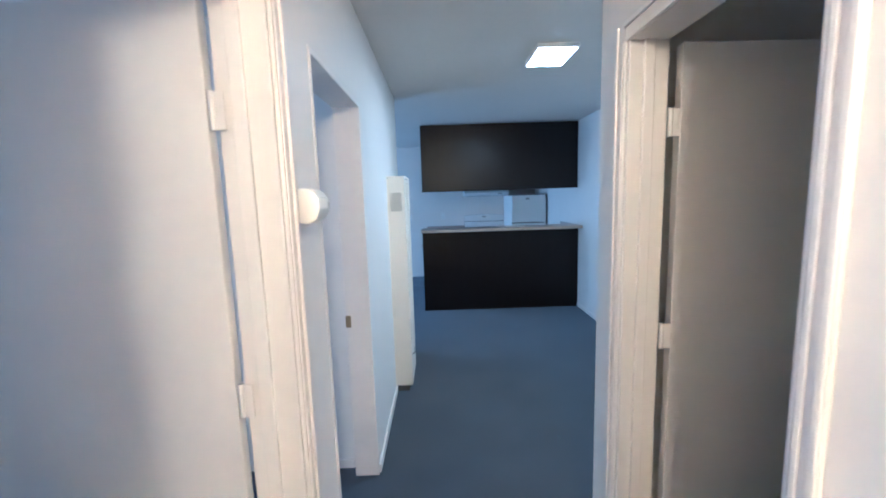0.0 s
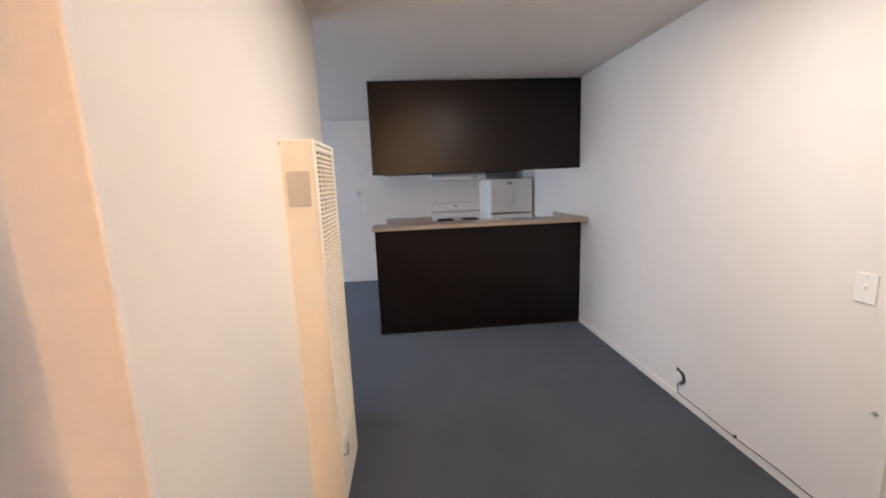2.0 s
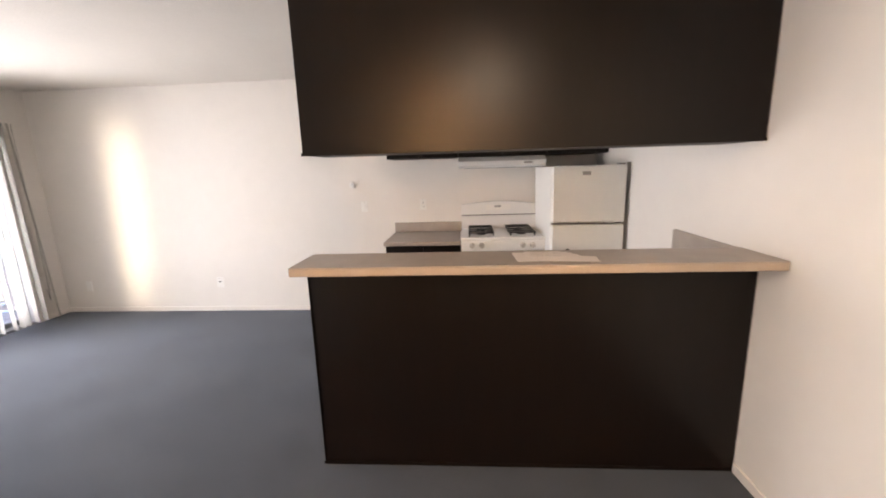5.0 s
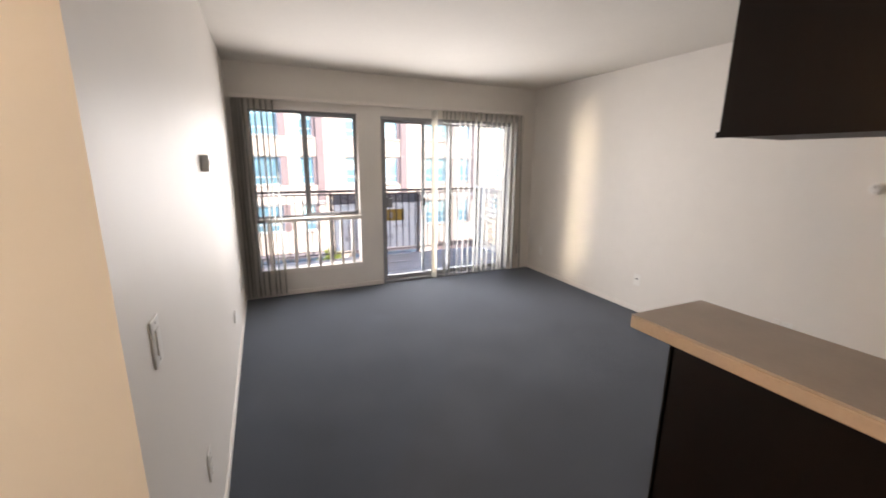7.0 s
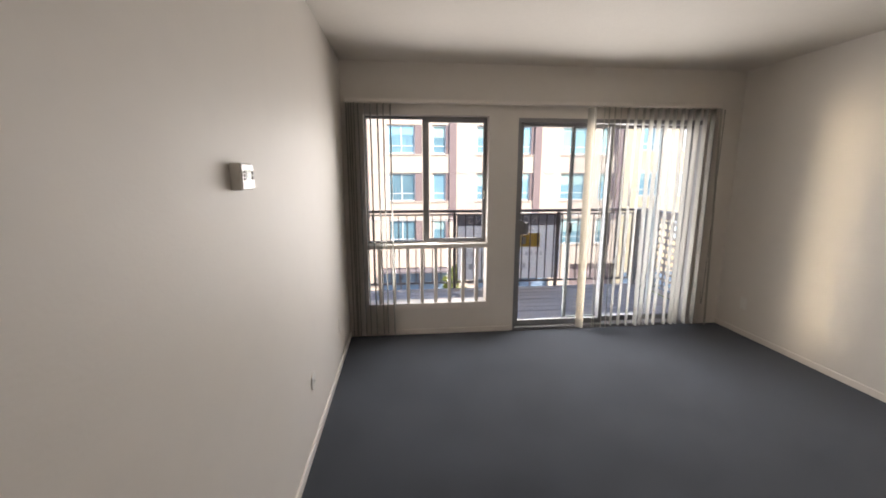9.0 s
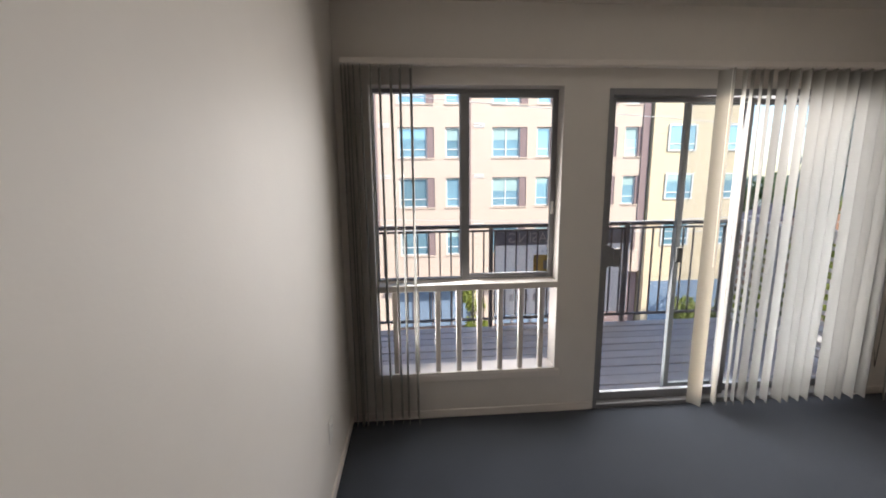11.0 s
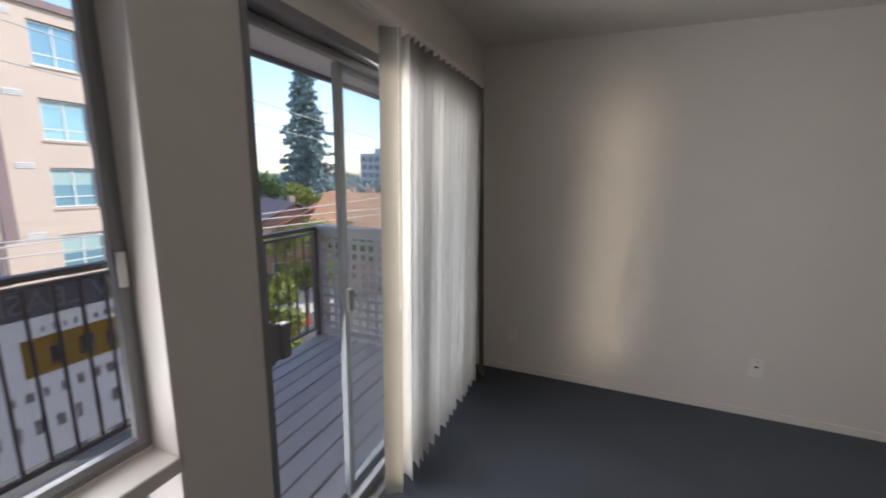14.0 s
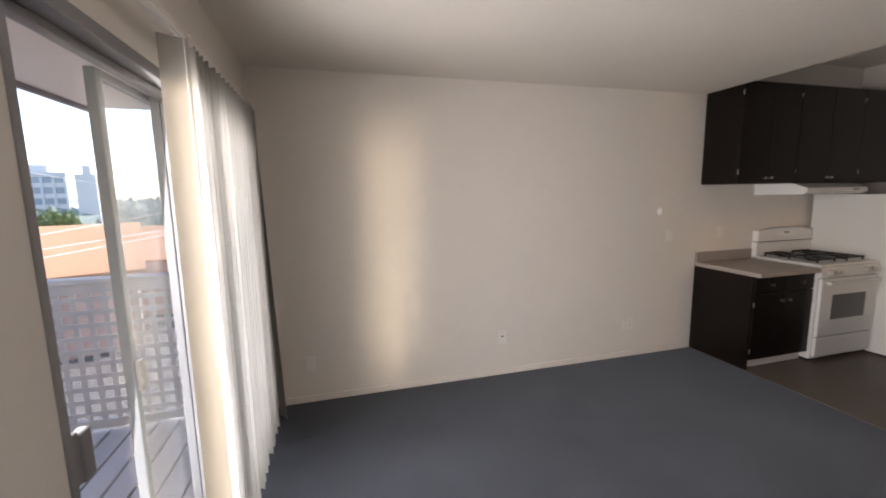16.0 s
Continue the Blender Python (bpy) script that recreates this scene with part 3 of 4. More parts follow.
th = thing("thermostat", "white digital wall thermostat with grey screen", "thermostat", (-1.785, YS, 1.518))
part("body", box(nb(), -0.052, 0.052, 0.0, 0.034, -0.042, 0.042, bev=0.005, seg=3), PLASTIC, th)
part("front", box(nb(), -0.049, 0.049, 0.033, 0.037, -0.039, 0.039, bev=0.002), ENAMEL, th)
scr = part("screen", box(nb(), -0.020, 0.018, 0.036, 0.0385, -0.008, 0.020, bev=0.001), LCD, th, "green-grey display")
for z in (0.0155, 0.004, -0.0075):
    part("button", cyl(nb(), (0.032, 0.036, z), (0.032, 0.040, z), 0.004, n=14), GREYPL, th)
for z in (0.012, -0.004):
    part("button", cyl(nb(), (-0.034, 0.036, z), (-0.034, 0.040, z), 0.006, n=14), GREYPL, th)
part("mark", box(nb(), -0.012, 0.008, 0.0365, 0.0378, 0.028, 0.031), GREYPL, th)
part("digits", box(nb(), -0.004, 0.004, 0.038, 0.0389, 0.0, 0.012), GREYPL, scr)

ch = thing("motion_sensor", "white rounded sensor box mounted lengthwise on the hall wall", "sensor", (XL, 1.045, 1.54))
prof = [(0.0, -0.046), (0.030, -0.050), (0.052, -0.036), (0.062, -0.008), (0.060, 0.020), (0.044, 0.042), (0.020, 0.050), (0.0, 0.048)]
bm = prism(nb(), prof, "y", -0.046, 0.056)
bmesh.ops.bevel(bm, geom=list(bm.edges), offset=0.005, segments=2, affect="EDGES", profile=0.5)
part("case", bm, PLASTIC, ch, smooth=True)
for k in range(3):
    part("slot", box(nb(), 0.0595, 0.0632, 0.036, 0.050, -0.006 + 0.006 * k, -0.004 + 0.006 * k), GREYPL, ch)
part("seam", box(nb(), 0.0555, 0.0600, -0.02, 0.03, 0.0215, 0.0225), GREYPL, ch)

# ---- wall heater ----
ht = thing("wall_heater", "tall cream gas wall heater with a louvred front", "heater", (XL, 2.943, 0.0))
D, W_, T = 0.135, 0.442, 1.713
bm = nb()
box(bm, 0.0, D - 0.004, 0.0, 0.012, 0.05, T, bev=0.003)
part("side_panel", bm, HEATER, ht)
part("side_panel", box(nb(), 0.0, D - 0.004, W_ - 0.012, W_, 0.05, T, bev=0.003), HEATER, ht)
bm = nb()
for b in ((D - 0.014, D, 0.0, 0.050, 0.05, T), (D - 0.014, D, W_ - 0.045, W_, 0.05, T), (D - 0.014, D, 0.050, W_ - 0.045, 0.05, 0.34), (D - 0.014, D, 0.050, W_ - 0.045, T - 0.040, T - 0.016)):
    box(bm, *b, bev=0.005, seg=3)
part("front_frame", bm, HEATER, ht)
part("top", box(nb(), 0.0, D + 0.002, 0.002, W_ - 0.002, T - 0.012, T + 0.003, bev=0.003), HEATER, ht)
for y in (0.052, 0.245):
    part("top_slot", box(nb(), D - 0.013, D - 0.003, y, y + 0.140, T - 0.0165, T - 0.0115), HEATER_DARK, ht, "dark vent slot under the top")
part("screw", cyl(nb(), (0.006, -0.003, T - 0.012), (0.006, 0.001, T - 0.012), 0.004, n=12), GREYPL, ht)
part("wall_flange", box(nb(), 0.0, 0.003, -0.010, W_ + 0.010, 0.05, T, bev=0.001), HEATER, ht)
part("core", box(nb(), 0.01, D - 0.04, 0.02, W_ - 0.02, 0.06, T - 0.02), HEATER_DARK, ht, "dark burner box behind the louvres")
nl = 68
for i in range(nl):
    z = 0.345 + i * (T - 0.042 - 0.345) / nl
    bm = prism(nb(), [(D - 0.016, z + 0.003), (D - 0.002, z), (D - 0.001, z + 0.001), (D - 0.001, z + 0.0085), (D - 0.003, z + 0.0095), (D - 0.014, z + 0.007)], "y", 0.049, W_ - 0.044)
    part("louvre", bm, HEATER, ht)
for y in (0.13, 0.215, 0.30):
    part("rib", box(nb(), D - 0.012, D + 0.001, y, y + 0.004, 0.342, T - 0.042), HEATER, ht)
part("vent_back", box(nb(), 0.022, 0.108, -0.0015, 0.002, 1.452, 1.592), HEATER_DARK, ht)
for i in range(17):
    x = 0.024 + i * 0.005
    part("vent_bar", box(nb(), x, x + 0.0028, -0.004, 0.0, 1.452, 1.592), HEATER, ht)
part("plinth", box(nb(), 0.0, D - 0.03, 0.01, W_ - 0.01, 0.0, 0.05), HEATER_DARK, ht)
bm = tube(nb(), [(D, 0.04, 0.30), (D + 0.022, 0.04, 0.305), (D + 0.024, 0.04, 0.36)], 0.005, 10)
part("door_latch", bm, CHROME, ht, "small metal latch", smooth=True)

# ---- cable with power box along the dining wall ----
pb = thing("power_adapter", "white plug-in box with a black edge hanging on a cable", "adapter", (XE, 3.63, 0.17))
bm = cyl(nb(), (-0.030, 0.0, 0.0), (-0.012, 0.0, 0.0), 0.040, n=28)
bmesh.ops.bevel(bm, geom=[e for e in bm.edges if e.calc_face_angle(0) > 1.0], offset=0.006, segments=2, affect="EDGES", profile=0.5)
part("case", bm, PLASTIC, pb, smooth=True)
bm = cyl(nb(), (-0.016, -0.006, 0.0), (-0.001, -0.006, 0.0), 0.047, n=28)
part("grip", bm, BLACK, pb, "black rubber back shell", smooth=True)
bm = tube(nb(), [(-0.014, 0.004, 0.040), (-0.022, 0.010, 0.062), (-0.026, -0.002, 0.070), (-0.026, -0.018, 0.062), (-0.018, -0.024, 0.040)], 0.0035, 8)
part("loop", bm, BLACK, pb, smooth=True)
bm = nb()
pts = [(XE - 0.016, 3.63, 0.125), (XE - 0.018, 3.625, 0.066)] + [(XE - 0.016, 3.6 - 0.15 * i, 0.057 + 0.003 * math.sin(i * 1.7)) for i in range(14)]
tube(bm, pts, 0.0028, 6)
tagged(part("cable", bm, CABLE, smooth=True), "thin black cable lying on the baseboard", "cable")
for y in (3.15, 2.62):
    tagged(part("cable_clip", box(nb(), XE - 0.022, XE - 0.008, y - 0.006, y + 0.006, 0.051, 0.068, bev=0.002), BLACK), "small black cable clip on the baseboard", "clip")

# ---- ceiling lights ----
cl = thing("ceiling_light", "square lit flat-panel ceiling light", "ceiling light", (0.87, 2.70, ZC))
part("frame", box(nb(), -0.135, 0.135, -0.185, 0.185, -0.030, 0.0, bev=0.004), PLASTIC, cl)
part("diffuser", box(nb(), -0.122, 0.122, -0.172, 0.172, -0.0345, -0.029, bev=0.002), LIGHTPANEL, cl, "glowing white diffuser")
cl2 = thing("wall_light", "lit warm globe light on the entry hall's back wall", "wall light", (0.28, -1.08, 2.20))
part("base", cyl(nb(), (0, 0, 0), (0, 0.03, 0), 0.06, n=32), CHROME, cl2, smooth=True)
bm = nb()
bmesh.ops.create_uvsphere(bm, u_segments=28, v_segments=14, radius=0.085, matrix=Matrix.Translation((0, 0.10, 0)))
part("globe", bm, LIGHTWARM, cl2, "glowing frosted glass globe", smooth=True)

# ---- kitchen ----
bar = thing("bar_cabinet", "dark espresso breakfast-bar cabinet with a plain back panel", "cabinet", (0, 5.21, 0))
part("back_panel", box(nb(), -0.135, XE - 0.003, 0.0, 0.018, 0.004, 1.085, bev=0.0015), ESPRESSO, bar)
part("end_panel", box(nb(), -0.141, -0.123, 0.0, 0.125, 0.004, 1.085, bev=0.0015), ESPRESSO, bar)
part("body", box(nb(), -0.12, XE - 0.003, 0.02, 0.125, 0.004, 1.085), ESPRESSO, bar)
part("foot_strip", box(nb(), -0.146, XE - 0.004, -0.006, -0.0005, 0.001, 0.018, bev=0.001), ESPRESSO, bar)
bt = thing("bar_counter", "grey-brown laminate bar top with a thick rounded edge", "counter", (0, 5.037, 1.085))
part("top", box(nb(), -0.151, XE - 0.003, 0.003, 0.306, 0.034, 0.040, bev=0.0015), COUNTER, bt)
part("edge", box(nb(), -0.151, XE - 0.003, 0.0, 0.306, 0.0, 0.0345, bev=0.005), COUNTER_EDGE, bt, "tan laminate edge band")
sk = thing("sink_cabinet", "dark espresso sink base cabinet behind the bar", "cabinet", (0, 5.345, 0))
part("body", box(nb(), -0.13, 1.38, 0.0, 0.55, 0.1, 0.86), ESPRESSO, sk)
part("toe_kick", box(nb(), -0.12, 1.38, 0.0, 0.48, 0.004, 0.1), ESPRESSO_IN, sk)
for i in range(4):
    x = -0.12 + i * 0.375
    dr = part("door", box(nb(), x, x + 0.365, 0.551, 0.569, 0.12, 0.84, bev=0.003), ESPRESSO, sk)
    part("knob", cyl(nb(), (x + 0.33, 0.569, 0.76), (x + 0.33, 0.592, 0.76), 0.012, 0.014, n=16), CHROME, dr, smooth=True)
sc = thing("sink_counter", "grey laminate kitchen counter with sink and side splash", "counter", (0, 5.345, 0.86))
part("top", box(nb(), -0.16, XE - 0.004, 0.0, 0.60, 0.0, 0.038, bev=0.006), COUNTER, sc)
part("side_splash", box(nb(), XE - 0.024, XE - 0.004, 0.006, 0.60, 0.038, 0.262, bev=0.003), COUNTER, sc)
part("basin_rim", box(nb(), 0.75, 1.5, 0.10, 0.52, 0.038, 0.044, bev=0.002), CHROME, sc, "steel sink rim")
fc = thing("faucet", "chrome kitchen faucet with a dark handle", "faucet", (1.181, 5.52, 0.904))
part("base", cyl(nb(), (0, 0, 0), (0, 0, 0.13), 0.022, 0.016, n=20), CHROME, fc, smooth=True)
part("spout", tube(nb(), [(0, 0, 0.10), (0, 0.06, 0.135), (0, 0.15, 0.14), (0, 0.17, 0.11)], 0.010, 12), CHROME, fc, smooth=True)
bm = nb()
bmesh.ops.create_uvsphere(bm, u_segments=16, v_segments=10, radius=0.013, matrix=Matrix.Translation((0, 0, 0.178)))
cyl(bm, (0, 0, 0.12), (0, 0, 0.172), 0.007, n=12)
part("handle", bm, BLACK, fc, "dark faucet handle", smooth=True)

def paper_outline(sx, sy, notch, seed):
    """A sheet with a few folded or torn edges."""
    q = random.Random(seed)
    pts = [(-sx / 2, -sy / 2), (sx * 0.1, -sy / 2 + q.uniform(0, 0.006)), (sx / 2, -sy / 2), (sx / 2, sy / 2 - notch), (sx / 2 - notch * 1.3, sy / 2 - notch * 0.8),
           (sx / 2 - notch * 1.5, sy / 2), (-sx * 0.2, sy / 2 - q.uniform(0, 0.006)), (-sx / 2, sy / 2)]
    bm = nb()
    lo, hi = [bm.verts.new((x, y, 0)) for x, y in pts], [bm.verts.new((x, y, 0.0012)) for x, y in pts]
    bm.faces.new(list(reversed(lo))), bm.faces.new(hi)
    for i in range(len(pts)):
        k = (i + 1) % len(pts)
        bm.faces.new((lo[i], lo[k], hi[k], hi[i]))
    return bm


for k, (off, rot, sx, sy, notch) in enumerate((((1.00, 5.20), 3, 0.28, 0.19, 0.03), ((1.09, 5.16), -6, 0.26, 0.15, 0.05), ((1.015, 5.225), 1, 0.20, 0.13, 0.02))):
    p = part("paper_sheet", paper_outline(sx, sy, notch, k), PAPER)
    p.matrix_basis = pose(off[0], off[1], 1.1262 + 0.0018 * k, 0, 0, rot)
    tagged(p, "loose printed paper sheet lying on the bar top", "paper", "papers on the bar")
    if k == 2:
        for j in range(5):
            wdt = sx * (0.7 if j % 3 else 0.45)
            part("print_line", box(nb(), -sx * 0.4, -sx * 0.4 + wdt, sy * (0.30 - 0.15 * j), sy * (0.30 - 0.15 * j) + 0.0025, 0.0014, 0.0018), PRINT, p)


def upper_cabinet(name, label, x0, x1, y0, y1, z0, z1, face, doors):
    """A wall cabinet; face is +1 for doors toward +y, -1 toward -y, 0 for a plain back."""
    c = thing(name, label, "cabinet", (0, 0, 0))
    part("carcass", box(nb(), x0, x1, y0, y1, z0 + 0.002, z1, bev=0.002), ESPRESSO, c)
    part("bottom", box(nb(), x0 + 0.015, x1 - 0.015, y0 + 0.015, y1 - 0.015, z0, z0 + 0.003), ESPRESSO_IN, c)
    w = (x1 - x0) / max(doors, 1)
    for i in range(doors):
        a, b_ = x0 + i * w + 0.002, x0 + (i + 1) * w - 0.002
        ya, yb = (y1, y1 + 0.018) if face > 0 else (y0 - 0.018, y0)
        d = part("door", box(nb(), a, b_, ya + (0.0005 if face > 0 else 0), yb - (0 if face > 0 else 0.0005), z0 + 0.004, z1 - 0.004, bev=0.003), ESPRESSO, c)
        kx = b_ - 0.03 if i % 2 == 0 else a + 0.03
        yo = yb if face > 0 else ya
        part("knob", cyl(nb(), (kx, yo, z0 + 0.05), (kx, yo + 0.022 * face, z0 + 0.05), 0.007, 0.012, n=14), CHROME, d, smooth=True)
        for hz in (z0 + 0.1, z1 - 0.1):
            hx = a - 0.001 if i % 2 == 0 else b_ + 0.001
            part("hinge", cyl(nb(), (hx, yo - 0.004 * face, hz - 0.022), (hx, yo - 0.004 * face, hz + 0.022), 0.004, n=8), CHROME, d)
    return c


upper_cabinet("bar_wall_cabinet", "dark espresso cabinet hanging from the ceiling over the bar", -0.126, XE - 0.003, 5.262, 5.56, 1.616, ZC - 0.006, 1, 4)
part("bottom_strip", box(nb(), -0.13, XE - 0.004, 5.256, 5.2615, 1.614, 1.630), ESPRESSO, bpy.data.objects["bar_wall_cabinet"])
upper_cabinet("kitchen_wall_cabinet", "dark espresso wall cabinet beside the range hood", -0.126, 0.56, 7.262, YN - 0.002, 1.640, 2.52, -1, 2)
upper_cabinet("kitchen_wall_cabinet", "dark espresso wall cabinet above the range hood", 0.562, 1.395, 7.262, YN - 0.002, 1.640, 2.52, -1, 2)
upper_cabinet("kitchen_wall_cabinet", "dark espresso wall cabinet above the fridge", 1.397, XE - 0.003, 7.262, YN - 0.002, 1.640, 2.52, -1, 1)

bc = thing("base_cabinet", "dark espresso base cabinet with drawers and doors", "cabinet", (-0.132, YN - 0.003, 0))
part("body", box(nb(), 0.0, 0.710, -0.58, 0.0, 0.09, 0.845, bev=0.002), ESPRESSO, bc)
part("end_panel", box(nb(), -0.003, 0.015, -0.582, 0.0, 0.004, 0.846), ESPRESSO, bc)
part("toe_kick", box(nb(), 0.016, 0.710, -0.535, 0.0, 0.004, 0.09), TRIM, bc, "cream toe kick")
for i in range(2):
    x = 0.006 + i * 0.353
    dw = part("drawer", box(nb(), x, x + 0.345, -0.600, -0.5815, 0.695, 0.835, bev=0.003), ESPRESSO, bc)
    part("knob", cyl(nb(), (x + 0.18, -0.600, 0.765), (x + 0.18, -0.624, 0.765), 0.008, 0.014, n=16), CHROME, dw, "small metal knob", smooth=True)
    dr = part("door", box(nb(), x, x + 0.345, -0.600, -0.5815, 0.10, 0.685, bev=0.003), ESPRESSO, bc)
    kx = x + (0.31 if i == 0 else 0.038)
    part("knob", cyl(nb(), (kx, -0.600, 0.62), (kx, -0.624, 0.62), 0.008, 0.014, n=16), CHROME, dr, smooth=True)
    for z in (0.18, 0.60):
        hx = x - 0.001 if i == 0 else x + 0.346
        part("hinge", cyl(nb(), (hx, -0.598, z - 0.02), (hx, -0.598, z + 0.02), 0.004, n=8), CHROME, dr)
kc = thing("kitchen_counter", "grey laminate counter with a low backsplash", "counter", (-0.142, YN - 0.003, 0.846))
part("top", box(nb(), 0.0, 0.715, -0.648, 0.0, 0.0, 0.038, bev=0.006), COUNTER, kc)
part("backsplash", box(nb(), 0.0, 0.722, -0.02, -0.0015, 0.0375, 0.137, bev=0.004), COUNTER, kc)

# range
st = thing("gas_range", "white freestanding gas range with black burner grates", "stove", (0.578, YN - 0.012, 0))
SW, SD = 0.760, 0.64
part("body", box(nb(), 0.0, SW, -SD + 0.03, -0.01, 0.03, 0.885, bev=0.004), ENAMEL, st)
part("plinth", box(nb(), 0.02, SW - 0.02, -SD + 0.06, -0.02, 0.004, 0.03), BLACK, st)
bm = box(nb(), -0.002, SW + 0.002, -SD + 0.01, -0.055, 0.886, 0.912, bev=0.008, seg=3)
part("cooktop", bm, ENAMEL, st)
out = [(-0.06, 0.90), (-0.055, 1.03), (-0.048, 1.055), (-0.003, 1.055), (-0.003, 0.90)]
back = part("backguard", prism(nb(), out, "x", 0.0, SW), ENAMEL, st, "white backguard")
arch = [(0.0, 1.058)] + [(SW * i / 16, 1.165 + 0.028 * math.sin(math.pi * i / 16)) for i in range(17)] + [(SW, 1.058)]
part("console", prism(nb(), arch, "y", -0.066, -0.004), ENAMEL, back)
part("dark_line", box(nb(), 0.0, SW, -0.0665, -0.006, 1.051, 1.0585), BLACK, back)
part("console_panel", box(nb(), 0.25, 0.51, -0.069, -0.0655, 1.105, 1.160, bev=0.002), PLASTIC, back)
part("clock", box(nb(), 0.345, 0.405, -0.071, -0.0685, 1.133, 1.152), BLACK, back, "dark clock display")
part("clock_digits", box(nb(), 0.355, 0.395, -0.0718, -0.0705, 1.138, 1.147), WFRAME, back)
for bx in (0.19, 0.57):
    for by in (-0.18, -0.44):
        br = part("burner", cyl(nb(), (bx, by, 0.911), (bx, by, 0.926), 0.045, 0.038, n=24), BLACKIRON, st, smooth=True)
    g = nb()
    for x in (bx - 0.115, bx, bx + 0.115):
        box(g, x - 0.006, x + 0.006, -0.55, -0.085, 0.934, 0.946, bev=0.002)
    for y in (-0.55, -0.44, -0.31, -0.18, -0.085):
        box(g, bx - 0.115, bx + 0.115, y - 0.006, y + 0.006, 0.936, 0.950, bev=0.002)
    for x in (bx - 0.11, bx + 0.11):
        for y in (-0.545, -0.31, -0.09):
            box(g, x - 0.006, x + 0.006, y - 0.006, y + 0.006, 0.911, 0.936)
    part("grate", g, BLACKIRON, st, "black cast-iron grate")
panel = part("control_panel", prism(nb(), [(-SD + 0.012, 0.885), (-SD - 0.004, 0.80), (-SD + 0.04, 0.795), (-SD + 0.05, 0.885)], "x", 0.002, SW - 0.002), ENAMEL, st)
for x in (0.10, 0.19, 0.56, 0.65):
    part("knob", cyl(nb(), (x, -SD + 0.004, 0.842), (x, -SD - 0.030, 0.838), 0.026, 0.020, n=22), KNOB, panel, "grey-beige burner knob", smooth=True)
door = part("oven_door", box(nb(), 0.012, SW - 0.012, -SD - 0.002, -SD + 0.028, 0.245, 0.785, bev=0.008, seg=3), ENAMEL, st)
part("oven_window", box(nb(), 0.16, SW - 0.16, -SD - 0.005, -SD + 0.0, 0.40, 0.63, bev=0.004), OVENGLASS, door, "dark oven window")
bm = box(nb(), 0.05, SW - 0.05, -SD - 0.045, -SD - 0.022, 0.735, 0.762, bev=0.009, seg=3)
for x in (0.06, SW - 0.10):
    box(bm, x, x + 0.04, -SD - 0.03, -SD - 0.001, 0.738, 0.758, bev=0.003)
part("handle", bm, ENAMEL, door)
drw = part("drawer", box(nb(), 0.012, SW - 0.012, -SD + 0.0, -SD + 0.028, 0.06, 0.235, bev=0.006), ENAMEL, st)
part("badge", cyl(nb(), (SW / 2, -SD - 0.001, 0.19), (SW / 2, -SD + 0.003, 0.19), 0.014, n=18), CHROME, drw)
for x in (0.05, SW - 0.05):
    for y in (-0.08, -SD + 0.08):
        part("foot", cyl(nb(), (x, y, 0.0041), (x, y, 0.03), 0.018, n=12), BLACK, st)

hd = thing("range_hood", "white under-cabinet range hood", "range hood", (0.566, YN - 0.003, 1.535))
part("shell", prism(nb(), [(0.0, 0.0), (-0.44, 0.0), (-0.47, 0.022), (-0.47, 0.060), (-0.34, 0.104), (0.0, 0.104)], "x", 0.0, 0.80), ENAMEL, hd)
part("filter", box(nb(), 0.05, 0.75, -0.42, -0.05, -0.004, 0.001), ALU_L, hd, "metal grease filter")
part("switch", box(nb(), 0.60, 0.68, -0.474, -0.468, 0.032, 0.05, bev=0.002), GREYPL, hd)

# fridge
fr = thing("refrigerator", "white top-freezer refrigerator standing beside the range", "refrigerator", (1.340, YN - 0.05, 0.0))
FW, FD, FH = 0.585, 0.86, 1.530
part("cabinet", box(nb(), 0.0, FW, -FD + 0.075, 0.0, 0.02, FH - 0.005, bev=0.004), FRIDGE, fr)
part("gasket", box(nb(), 0.012, FW - 0.012, -FD + 0.058, -FD + 0.076, 0.05, FH - 0.015), GASKET, fr)
for nm, z0, z1 in (("freezer_door", 1.065, FH), ("fridge_door", 0.07, 1.050)):
    d = part(nm, box(nb(), 0.0, FW, -FD, -FD + 0.06, z0, z1, bev=0.012, seg=3), FRIDGE, fr)
    zz = 1.072 if nm == "freezer_door" else 1.043
    bm = box(nb(), 0.05, FW - 0.09, -FD - 0.016, -FD + 0.002, zz - 0.007, zz + 0.007, bev=0.004)
    part("handle", bm, CHROME if nm == "freezer_door" else FRIDGE, d, "slim horizontal handle")
    if nm == "freezer_door":
        part("badge", box(nb(), 0.235, 0.30, -FD - 0.003, -FD + 0.001, 1.455, 1.485, bev=0.001), GREYPL, d, "small grey badge")
part("hinge_cap", box(nb(), FW - 0.06, FW - 0.01, -FD + 0.01, -FD + 0.07, FH, FH + 0.014, bev=0.004), GREYPL, fr)
part("kick_grille", box(nb(), 0.01, FW - 0.01, -FD + 0.03, -FD + 0.07, 0.004, 0.065), GASKET, fr)

